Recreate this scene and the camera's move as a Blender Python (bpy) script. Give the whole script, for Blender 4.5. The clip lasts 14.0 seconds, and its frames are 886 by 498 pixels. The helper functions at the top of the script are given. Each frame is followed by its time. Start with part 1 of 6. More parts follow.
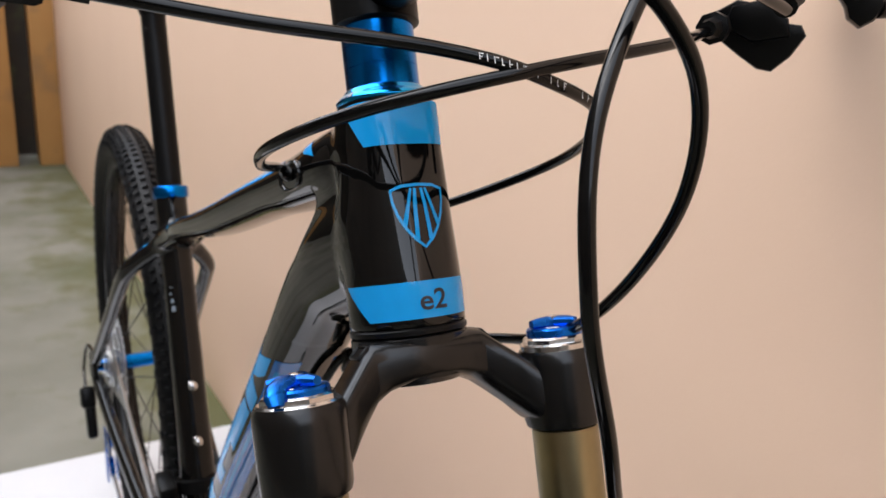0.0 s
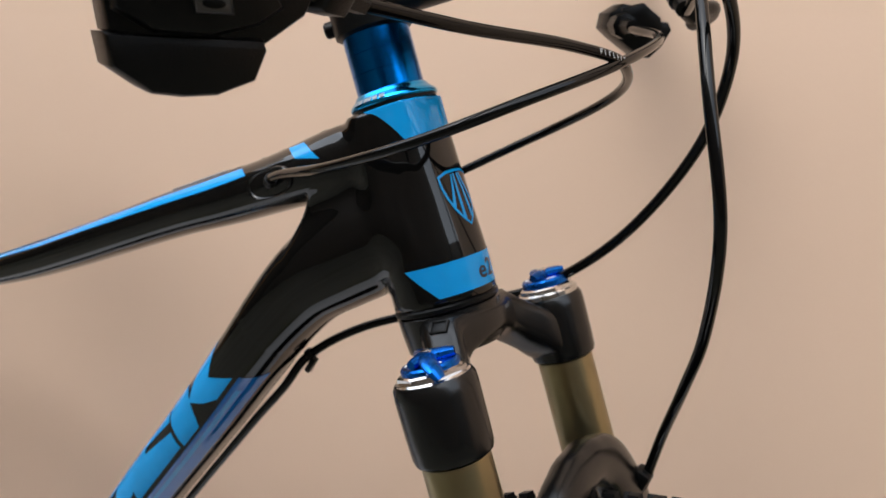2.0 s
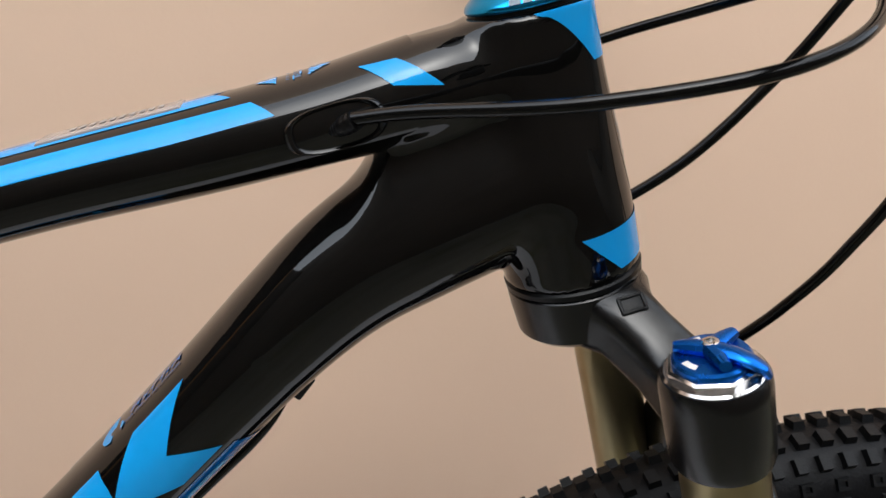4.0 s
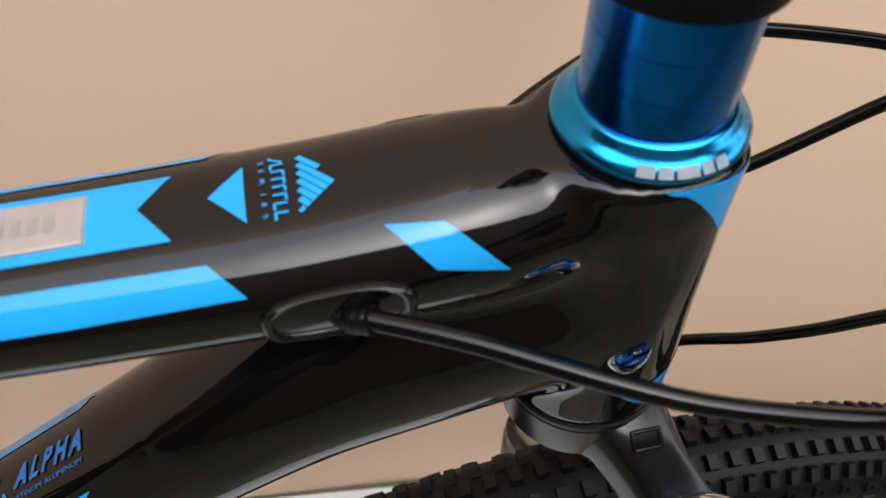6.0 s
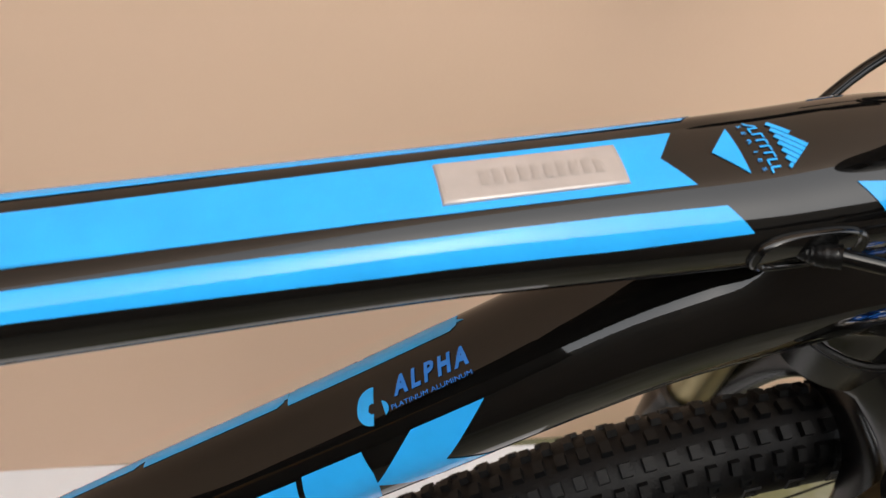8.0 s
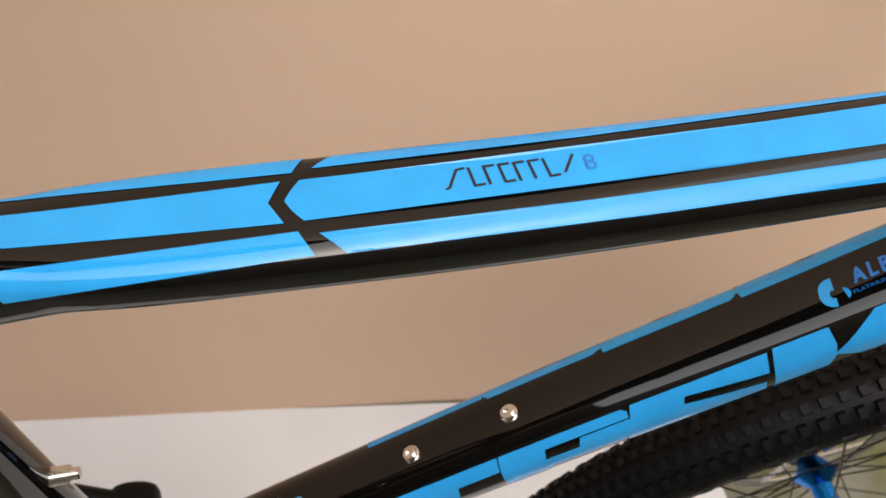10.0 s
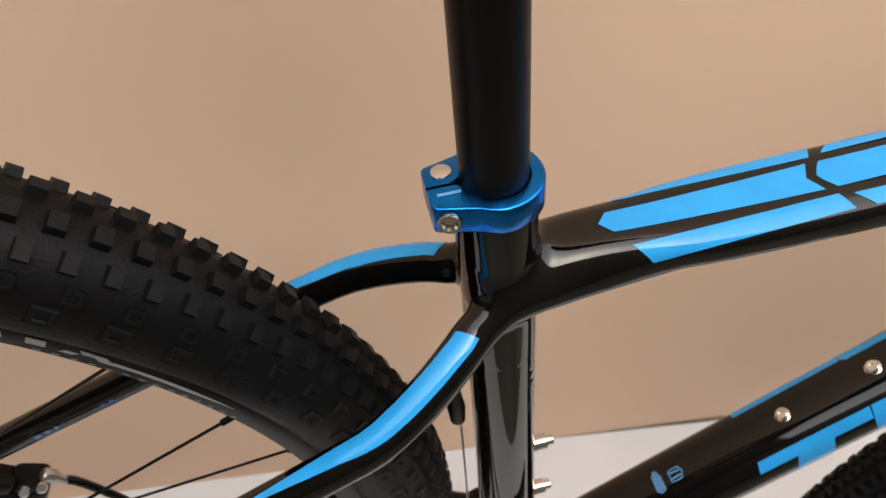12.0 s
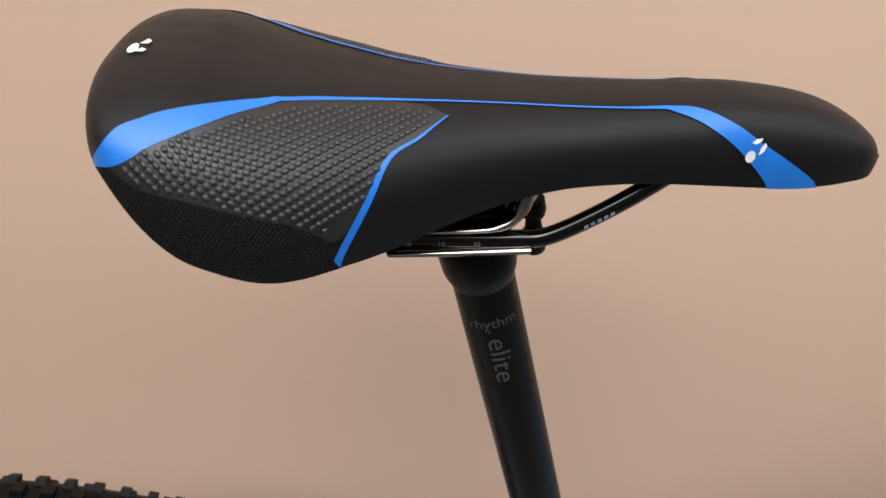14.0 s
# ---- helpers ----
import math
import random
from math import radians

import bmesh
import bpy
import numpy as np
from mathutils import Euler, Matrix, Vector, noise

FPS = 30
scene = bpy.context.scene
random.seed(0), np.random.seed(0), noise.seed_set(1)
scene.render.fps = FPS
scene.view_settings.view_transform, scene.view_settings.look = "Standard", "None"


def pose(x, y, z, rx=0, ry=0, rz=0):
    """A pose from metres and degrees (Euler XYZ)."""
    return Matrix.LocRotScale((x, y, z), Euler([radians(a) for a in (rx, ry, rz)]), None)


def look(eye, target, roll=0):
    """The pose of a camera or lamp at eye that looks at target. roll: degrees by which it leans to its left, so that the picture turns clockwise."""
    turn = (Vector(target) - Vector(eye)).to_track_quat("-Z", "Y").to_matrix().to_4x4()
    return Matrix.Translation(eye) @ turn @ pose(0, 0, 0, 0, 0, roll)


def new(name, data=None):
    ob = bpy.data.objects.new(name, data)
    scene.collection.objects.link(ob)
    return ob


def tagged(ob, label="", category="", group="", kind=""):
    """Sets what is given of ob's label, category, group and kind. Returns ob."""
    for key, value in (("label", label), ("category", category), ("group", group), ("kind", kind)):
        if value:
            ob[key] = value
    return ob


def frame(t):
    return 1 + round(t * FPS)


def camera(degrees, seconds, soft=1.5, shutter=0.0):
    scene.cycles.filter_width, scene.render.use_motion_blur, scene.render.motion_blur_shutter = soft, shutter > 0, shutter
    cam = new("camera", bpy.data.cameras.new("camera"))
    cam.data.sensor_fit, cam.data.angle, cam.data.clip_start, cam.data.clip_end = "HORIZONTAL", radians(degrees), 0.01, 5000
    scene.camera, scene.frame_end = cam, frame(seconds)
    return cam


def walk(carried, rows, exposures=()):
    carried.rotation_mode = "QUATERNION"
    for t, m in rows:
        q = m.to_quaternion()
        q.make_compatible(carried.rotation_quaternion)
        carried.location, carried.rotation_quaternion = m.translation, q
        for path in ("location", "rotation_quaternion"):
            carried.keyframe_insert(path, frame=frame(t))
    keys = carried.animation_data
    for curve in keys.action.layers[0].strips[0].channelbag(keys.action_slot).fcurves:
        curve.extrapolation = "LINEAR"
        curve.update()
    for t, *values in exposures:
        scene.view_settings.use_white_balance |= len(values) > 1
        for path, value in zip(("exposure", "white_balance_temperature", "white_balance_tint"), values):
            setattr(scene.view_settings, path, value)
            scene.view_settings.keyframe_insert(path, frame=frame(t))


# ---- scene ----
# ---- camera ----
cam = camera(60.4, 14.0)
cam.data.dof.use_dof, cam.data.dof.focus_distance, cam.data.dof.aperture_fstop = True, 0.28, 18
PATH = [
    (0, (1.199, -0.158, 0.952), (-0.438, 0.817, 0.345), 4.4),
    (0.5, (1.215, -0.164, 0.972), (-0.426, 0.823, 0.394), 4.5),
    (1, (1.193, -0.198, 0.969), (-0.361, 0.915, 0.38), 3.8),
    (1.5, (1.156, -0.279, 0.96), (-0.122, 1.153, 0.398), 3.9),
    (2, (1.092, -0.33, 0.94), (0.136, 1.342, 0.401), 3.2),
    (2.5, (1.001, -0.345, 0.911), (0.482, 1.516, 0.395), 4.9),
    (3, (0.911, -0.333, 0.894), (0.759, 1.609, 0.441), 5.6),
    (5.5, (0.744, -0.151, 0.971), (1.55, 1.174, -0.293), 22.6),
    (6, (0.758, -0.12, 0.987), (1.574, 1.103, -0.37), 28.5),
    (6.5, (0.749, -0.118, 0.981), (1.606, 1.072, -0.378), 30.4),
    (7, (0.71, -0.116, 0.971), (1.608, 1.069, -0.367), 32.9),
    (9.5, (0.478, -0.148, 0.932), (1.368, 0.986, -0.455), 35.0),
    (10, (0.415, -0.154, 0.917), (1.26, 0.983, -0.496), 32.9),
    (10.5, (0.354, -0.17, 0.908), (1.19, 0.985, -0.495), 30.5),
    (11, (0.287, -0.186, 0.898), (1.07, 0.993, -0.515), 27.7),
    (11.5, (0.233, -0.195, 0.892), (0.938, 1.02, -0.531), 24.2),
    (12, (0.209, -0.204, 0.904), (0.86, 1.112, -0.453), 19.2),
    (12.5, (0.22, -0.197, 0.962), (0.82, 1.226, -0.309), 15.7),
    (13, (0.221, -0.201, 1.019), (0.71, 1.347, -0.149), 12.4),
    (13.5, (0.213, -0.224, 1.064), (0.506, 1.389, -0.08), 10.2),
    (14, (0.211, -0.252, 1.108), (0.392, 1.37, -0.048), 8.2),
]
walk(cam, [(t, look(e, g, r)) for t, e, g, r in PATH], exposures=[(0, 2.54, 6400, 10), (1, 2.42, 6400, 8), (3, 2.32, 6400, 7), (6.5, 2.39, 6750, 8), (7.2, 2.42, 6870, 8), (9.5, 2.33, 7280, 10), (11.5, 2.3, 7300, 10), (12.5, 2.34, 7200, 10), (14, 2.23, 6600, 10)])

# ---- light: a bright overcast sky over a narrow yard ----
world = bpy.data.worlds.new("sky")
scene.world = world
world.use_nodes = True
wn = world.node_tree.nodes
sky = wn.new("ShaderNodeTexSky")
sky.sky_type, sky.sun_disc = "NISHITA", False
sky.sun_elevation, sky.sun_rotation = radians(58), radians(200)
sky.air_density, sky.dust_density, sky.ozone_density = 1.0, 1.5, 1.0
hue = wn.new("ShaderNodeHueSaturation")
hue.inputs["Saturation"].default_value = 0.3
world.node_tree.links.new(sky.outputs[0], hue.inputs["Color"])
world.node_tree.links.new(hue.outputs[0], wn["Background"].inputs["Color"])
wn["Background"].inputs["Strength"].default_value = 0.15

lamp = bpy.data.lights.new("sun", "SUN")
lamp.energy, lamp.angle, lamp.color = 0.12, radians(70), (0.97, 0.98, 1.0)
sun = new("sun", lamp)
sun.matrix_world = look((0, 0, 0), (-0.10, 0.33, -0.94))


# ---- materials ----
def material(name, color, rough=0.5, metal=0.0, spec=0.5, coat=0.0, vary=0.0, scale=30.0, bump=0.0, bump_scale=200.0, color2=None, detail=4.0):
    m = bpy.data.materials.new(name)
    m.use_nodes = True
    n, l = m.node_tree.nodes, m.node_tree.links
    b = n["Principled BSDF"]
    b.inputs["Roughness"].default_value = rough
    b.inputs["Metallic"].default_value = metal
    b.inputs["Specular IOR Level"].default_value = spec
    b.inputs["Coat Weight"].default_value = coat
    b.inputs["Coat Roughness"].default_value = 0.04
    b.inputs["Base Color"].default_value = (*color, 1)
    pos = n.new("ShaderNodeTexCoord")
    if vary:
        t = n.new("ShaderNodeTexNoise")
        t.inputs["Scale"].default_value, t.inputs["Detail"].default_value = scale, detail
        l.new(pos.outputs["Object"], t.inputs["Vector"])
        ramp = n.new("ShaderNodeMapRange")
        ramp.inputs["From Min"].default_value, ramp.inputs["From Max"].default_value = 0.3, 0.7
        l.new(t.outputs["Fac"], ramp.inputs["Value"])
        mix = n.new("ShaderNodeMix")
        mix.data_type = "RGBA"
        c2 = color2 or tuple(c * (1 - vary) for c in color)
        mix.inputs["A"].default_value, mix.inputs["B"].default_value = (*color, 1), (*c2, 1)
        l.new(ramp.outputs[0], mix.inputs["Factor"])
        l.new(mix.outputs["Result"], b.inputs["Base Color"])
        rr = n.new("ShaderNodeMapRange")
        rr.inputs["To Min"].default_value, rr.inputs["To Max"].default_value = rough * 0.85, min(1, rough * 1.2)
        l.new(t.outputs["Fac"], rr.inputs["Value"])
        l.new(rr.outputs[0], b.inputs["Roughness"])
    if bump:
        t2 = n.new("ShaderNodeTexNoise")
        t2.inputs["Scale"].default_value, t2.inputs["Detail"].default_value = bump_scale, 3
        l.new(pos.outputs["Object"], t2.inputs["Vector"])
        bp = n.new("ShaderNodeBump")
        bp.inputs["Strength"].default_value, bp.inputs["Distance"].default_value = bump, 0.001
        l.new(t2.outputs["Fac"], bp.inputs["Height"])
        l.new(bp.outputs[0], b.inputs["Normal"])
    return m


gloss_black = material("gloss_black_paint", (0.0026, 0.0025, 0.0024), 0.03, spec=0.42, vary=0.3, scale=90)
port_black = material("port_cover_black", (0.003, 0.003, 0.003), 0.10, vary=0.3, scale=90)
satin_black = material("satin_black_metal", (0.0036, 0.0036, 0.0036), 0.34, spec=0.13, vary=0.3, scale=120, bump=0.05, bump_scale=1500)
crown_black = material("crown_black_metal", (0.003, 0.003, 0.003), 0.24, spec=0.42, vary=0.3, scale=120, bump=0.04, bump_scale=1200)
plastic = material("black_plastic", (0.0024, 0.0024, 0.0025), 0.34, spec=0.19, vary=0.3, scale=100, bump=0.15, bump_scale=1500)
housing = material("black_cable_housing", (0.0024, 0.0024, 0.0024), 0.11, spec=0.27, vary=0.3, scale=150)
sky_blue = material("sky_blue_paint", (0.010, 0.285, 0.66), 0.06, spec=0.33, vary=0.12, scale=60)
deep_blue = material("deep_blue_paint", (0.008, 0.14, 0.48), 0.06, vary=0.12, scale=60)
anodized = material("blue_anodized_metal", (0.004, 0.185, 0.62), 0.2, metal=1.0, vary=0.2, scale=80, bump=0.05, bump_scale=1500)
anodized_light = material("bright_blue_anodized_metal", (0.02, 0.35, 0.76), 0.18, metal=1.0, vary=0.2, scale=80)
knob_blue = material("royal_blue_anodized_metal", (0.006, 0.13, 0.55), 0.26, metal=0.9, vary=0.2, scale=80)
silver = material("bright_steel", (0.72, 0.70, 0.68), 0.18, metal=1.0, vary=0.15, scale=150)
brushed = material("brushed_aluminium", (0.62, 0.62, 0.62), 0.3, metal=1.0, vary=0.2, scale=200)
gold = material("olive_gold_anodized_metal", (0.34, 0.28, 0.155), 0.34, metal=1.0, vary=0.15, scale=60)
chrome = material("dark_chrome", (0.35, 0.32, 0.30), 0.08, metal=1.0)
dark_chrome = material("smoked_chrome", (0.06, 0.045, 0.036), 0.10, metal=1.0)
rubber = material("tyre_rubber", (0.0021, 0.0022, 0.0028), 0.5, spec=0.17, vary=0.35, scale=90, bump=0.3, bump_scale=700)
knob_rubber = material("tread_rubber", (0.0026, 0.0029, 0.0034), 0.5, spec=0.2, vary=0.3, scale=150, bump=0.25, bump_scale=900)
rim_black = material("black_rim", (0.003, 0.003, 0.0032), 0.30, spec=0.22, vary=0.3, scale=60)
rim_white = material("pale_rim_marking", (0.30, 0.30, 0.315), 0.3, vary=0.2, scale=60)
rim_grey = material("grey_rim_marking", (0.13, 0.13, 0.135), 0.35, vary=0.2, scale=60)
vinyl = material("smooth_black_vinyl", (0.0070, 0.0073, 0.0080), 0.42, spec=0.2, vary=0.25, scale=120, bump=0.12, bump_scale=1800)
saddle_blue = material("blue_vinyl", (0.010, 0.17, 0.62), 0.35, vary=0.15, scale=80)
bolt_steel = material("dark_steel_bolt", (0.40, 0.38, 0.35), 0.22, metal=1.0, vary=0.2, scale=200)
worn_print = material("worn_pale_print", (0.24, 0.29, 0.34), 0.35, vary=0.4, scale=500)
white_paint = material("white_print", (0.75, 0.75, 0.75), 0.4, vary=0.1, scale=80)
grey_print = material("grey_print", (0.062, 0.06, 0.058), 0.45, vary=0.1, scale=80)
dark_print = material("dark_print", (0.008, 0.012, 0.02), 0.3, vary=0.2, scale=80)
plate = material("pale_rose_plate", (0.30, 0.265, 0.25), 0.2, coat=0.4, vary=0.12, scale=90)
plate_print = material("faded_plate_print", (0.255, 0.222, 0.205), 0.4, vary=0.1, scale=90)
pale_blue_print = material("pale_blue_print", (0.10, 0.32, 0.62), 0.3, vary=0.15, scale=120)


def studs(name, color, rough, scale, depth):
    """Vinyl pressed with rows of small round studs."""
    m = material(name, color, rough, spec=0.22, vary=0.3, scale=150)
    n, l = m.node_tree.nodes, m.node_tree.links
    pos = n.new("ShaderNodeTexCoord")
    v = n.new("ShaderNodeTexVoronoi")
    v.inputs["Scale"].default_value, v.inputs["Randomness"].default_value = scale, 0.0
    mp = n.new("ShaderNodeMapping")
    flat = n.new("ShaderNodeMapping")
    flat.inputs["Rotation"].default_value = (radians(-45), 0, 0)
    mp.inputs["Rotation"].default_value = (0, 0, radians(35))
    mp.inputs["Scale"].default_value = (1, 1, 0.02)
    l.new(pos.outputs["Object"], flat.inputs["Vector"])
    l.new(flat.outputs[0], mp.inputs["Vector"])
    l.new(mp.outputs[0], v.inputs["Vector"])
    rm = n.new("ShaderNodeMapRange")
    rm.inputs["From Min"].default_value, rm.inputs["From Max"].default_value = 0.25, 0.5
    rm.inputs["To Min"].default_value, rm.inputs["To Max"].default_value = 1, 0
    l.new(v.outputs["Distance"], rm.inputs["Value"])
    bp = n.new("ShaderNodeBump")
    bp.inputs["Strength"].default_value, bp.inputs["Distance"].default_value = 1.0, depth
    l.new(rm.outputs[0], bp.inputs["Height"])
    l.new(bp.outputs[0], n["Principled BSDF"].inputs["Normal"])
    return m


# Panel base lightened; the brightness its tilt catches is put into the colour.
stud_vinyl = material("studded_black_vinyl", (0.016, 0.016, 0.0165), 0.4, spec=0.5, vary=0.3, scale=200, bump=0.08, bump_scale=2500)
# Cloth base darkened; the shade on this down-turned edge is put into it.
mesh_vinyl = studs("woven_black_side_cloth", (0.0018, 0.0018, 0.0018), 0.75, 900, 0.0004)


# ---- mesh helpers ----
def part(name, geo, mat, parent=None, label="", sharp=35, kind="", category="", group=""):
    """Links vertices and faces (or a bmesh) as one mesh under a thing or a part."""
    me = bpy.data.meshes.new(name)
    if isinstance(geo, tuple):
        me.from_pydata([tuple(map(float, v)) for v in geo[0]], [], geo[1])
    else:
        geo.to_mesh(me)
        geo.free()
    me.materials.append(mat)
    me.polygons.foreach_set("use_smooth", [True] * len(me.polygons))
    me.set_sharp_from_angle(angle=radians(sharp))
    me.update()
    ob = new(name, me)
    ob.parent = parent
    return tagged(ob, label, category, group, kind)


def join(*geos):
    verts, faces = [], []
    for v, f in geos:
        k = len(verts)
        verts += list(v)
        faces += [tuple(i + k for i in q) for q in f]
    return verts, faces


def rings(loops, caps=True, closed=True):
    """Faces between loops of equal length."""
    n, verts, faces = len(loops[0]), [], []
    for lp in loops:
        verts += list(lp)
    for i in range(len(loops) - 1):
        for j in range(n if closed else n - 1):
            k = (j + 1) % n
            faces.append((i * n + j, i * n + k, (i + 1) * n + k, (i + 1) * n + j))
    if caps and closed:
        faces.append(tuple(range(n - 1, -1, -1)))
        faces.append(tuple((len(loops) - 1) * n + j for j in range(n)))
    return verts, faces


def smooth_line(points, n):
    """A smooth curve through the points (Catmull-Rom), n steps between two of them."""
    P = [Vector(p) for p in points]
    P = [2 * P[0] - P[1], *P, 2 * P[-1] - P[-2]]
    out = []
    for i in range(1, len(P) - 2):
        a, b, c, d = P[i - 1:i + 3]
        for k in range(n):
            u = k / n
            out.append(0.5 * (2 * b + (c - a) * u + (2 * a - 5 * b + 4 * c - d) * u * u + (3 * b - a - 3 * c + d) * u ** 3))
    return out + [P[-2]]


def sweep(points, radius, n=14, flat=None):
    """A tube along points. radius: a number or one for each point; flat: a list of (across, up) half sizes instead."""
    P = [Vector(p) for p in points]
    T = [(P[min(i + 1, len(P) - 1)] - P[max(i - 1, 0)]).normalized() for i in range(len(P))]
    up = Vector((0, 0, 1)) if abs(T[0].z) < 0.9 else Vector((1, 0, 0))
    nrm = (up - T[0] * up.dot(T[0])).normalized()
    loops = []
    for i, p in enumerate(P):
        if i:
            nrm = (nrm - T[i] * nrm.dot(T[i])).normalized()
        side = T[i].cross(nrm)
        r = radius[i] if isinstance(radius, (list, tuple)) else radius
        a, b = flat[i] if flat else (r, r)
        loops.append([p + side * a * math.cos(2 * math.pi * k / n) + nrm * b * math.sin(2 * math.pi * k / n) for k in range(n)])
    return rings(loops)


def lathe(profile, origin, axis, n=40, caps=True):
    """Turns (radius, height) pairs about an axis through origin."""
    o, a = Vector(origin), Vector(axis).normalized()
    e = a.orthogonal().normalized()
    f = a.cross(e)
    return rings([[o + a * h + (e * math.cos(2 * math.pi * k / n) + f * math.sin(2 * math.pi * k / n)) * max(r, 1e-5) for k in range(n)] for r, h in profile], caps and profile[0] != profile[-1])


def block(size, m=Matrix(), bevel=0.0, steps=2):
    """A box of the given size with rounded edges."""
    bm = bmesh.new()
    bmesh.ops.create_cube(bm, size=1, matrix=Matrix.Diagonal((*size, 1)))
    if bevel:
        bmesh.ops.bevel(bm, geom=bm.edges[:], offset=bevel, segments=steps, affect="EDGES", profile=0.5)
    bm.transform(m)
    v, f = [tuple(x.co) for x in bm.verts], [tuple(x.index for x in q.verts) for q in bm.faces]
    bm.free()
    return v, f


def slab(outline, o, ex, ey, thick, bevel=0.0):
    """A flat outline, thick along ex x ey, with rounded rims."""
    bm = bmesh.new()
    o, ex, ey = Vector(o), Vector(ex).normalized(), Vector(ey).normalized()
    ez = ex.cross(ey)
    vs = [bm.verts.new(o + ex * a + ey * b - ez * thick / 2) for a, b in outline]
    f = bm.faces.new(vs)
    r = bmesh.ops.extrude_face_region(bm, geom=[f])
    bmesh.ops.translate(bm, vec=ez * thick, verts=[g for g in r["geom"] if isinstance(g, bmesh.types.BMVert)])
    bmesh.ops.recalc_face_normals(bm, faces=bm.faces[:])
    if bevel:
        rim = [e for e in bm.edges if abs((e.verts[0].co - e.verts[1].co).normalized().dot(ez)) < 0.5]
        bmesh.ops.bevel(bm, geom=rim, offset=bevel, segments=2, affect="EDGES", profile=0.5)
    bm.verts.index_update()
    v, f = [tuple(x.co) for x in bm.verts], [tuple(x.index for x in q.verts) for q in bm.faces]
    bm.free()
    return v, f


class Tube:
    """A hydroformed tube in the bike's middle plane: rows of x, z, half width, half height, squareness."""
    slide = ([0, 1], [0, 0])

    def __init__(self, rows):
        r = np.array(rows, float)
        d = np.r_[0, np.cumsum(np.hypot(np.diff(r[:, 0]), np.diff(r[:, 1])))]
        n = 200
        s = np.linspace(0, d[-1], n)
        m = np.zeros_like(r)
        m[1:-1] = (r[2:] - r[:-2]) / (d[2:] - d[:-2])[:, None]
        m[0], m[-1] = (r[1] - r[0]) / d[1], (r[-1] - r[-2]) / (d[-1] - d[-2])
        i = np.clip(np.searchsorted(d, s, side="right") - 1, 0, len(d) - 2)
        h = (d[i + 1] - d[i])[:, None]
        u = ((s - d[i])[:, None]) / h
        self.v = (2*u**3 - 3*u**2 + 1)*r[i] + (u**3 - 2*u**2 + u)*h*m[i] + (-2*u**3 + 3*u**2)*r[i+1] + (u**3 - u**2)*h*m[i+1]
        self.s, self.length = s, d[-1]
        t = np.gradient(self.v[:, :2], s, axis=0)
        self.t = t / np.linalg.norm(t, axis=1)[:, None]

    def at(self, s, a, off=0.0):
        """The surface at s metres along and a degrees from the top towards the right side (-y)."""
        s = s + np.interp(s, *self.slide)
        x, z, w, h, p = (np.interp(s, self.s, self.v[:, k]) for k in range(5))
        tx, tz = np.interp(s, self.s, self.t[:, 0]), np.interp(s, self.s, self.t[:, 1])
        c, q = math.cos(math.radians(a)), math.sin(math.radians(a))
        e = 2 / p
        up = math.copysign(abs(c) ** e, c) * (h + off)
        side = math.copysign(abs(q) ** e, q) * (w + off)
        sgn = 1 if tx > 0 else -1
        return (x - sgn * tz * up, -side, z + sgn * tx * up)

    def mesh(self, ns=70, na=48, first=0.0, last=None):
        lo = [[self.at(s, -360.0 * k / na) for k in range(na)] for s in np.linspace(first, last or self.length, ns)]
        return rings(lo)


def decal(surf, left, right, off=0.00025, step=4.0, ns=12):
    """A thin coat on a tube between two borders, each a list of (degrees, metres along)."""
    a0, a1 = left[0][0], left[-1][0]
    angles = sorted({*np.arange(a0, a1, step), a1, *(a for a, _ in left), *(a for a, _ in right if a0 <= a <= a1)})
    mid = (left[0][1] + right[0][1]) / 2
    fine = np.linspace(a0, a1, 121)
    way = np.array([surf.at(mid, a) for a in fine])
    run = np.r_[0, np.cumsum(np.linalg.norm(np.diff(way, axis=0), axis=1))]
    girth = lambda a: np.interp(a, fine, run)
    L = np.interp(girth(angles), girth([a for a, _ in left]), [s for _, s in left])
    R = np.interp(girth(angles), girth([a for a, _ in right]), [s for _, s in right])
    v, f = [], []
    for a, l, r in zip(angles, L, R):
        v += [surf.at(l + (r - l) * k / ns, a, off) for k in range(ns + 1)]
    for i in range(len(angles) - 1):
        for k in range(ns):
            q = i * (ns + 1) + k
            f.append((q, q + 1, q + ns + 2, q + ns + 1))
    return v, f


def letters(text, height, bold=0.0, space=1.0, fine=0.0012):
    """Flat letters of Blender's own font: points (x, y) and faces; capitals are that high."""
    cu = bpy.data.curves.new("letters", "FONT")
    cu.body, cu.size, cu.resolution_u, cu.offset, cu.space_character = text, height / 0.72, 3, bold, space
    ob = new("letters", cu)
    bpy.context.view_layer.update()
    me = ob.evaluated_get(bpy.context.evaluated_depsgraph_get()).to_mesh()
    bm = bmesh.new()
    bm.from_mesh(me)
    bmesh.ops.triangulate(bm, faces=bm.faces[:])
    for _ in range(4):
        long = [e for e in bm.edges if e.calc_length() > fine]
        if long:
            bmesh.ops.subdivide_edges(bm, edges=long, cuts=1)
            bmesh.ops.triangulate(bm, faces=[q for q in bm.faces if len(q.verts) > 3])
    bm.verts.index_update()
    v, f = [(p.co.x, p.co.y) for p in bm.verts], [tuple(x.index for x in q.verts) for q in bm.faces]
    bm.free()
    bpy.data.objects.remove(ob)
    bpy.data.curves.remove(cu)
    x0 = min(p[0] for p in v)
    return [(x - x0, y) for x, y in v], f


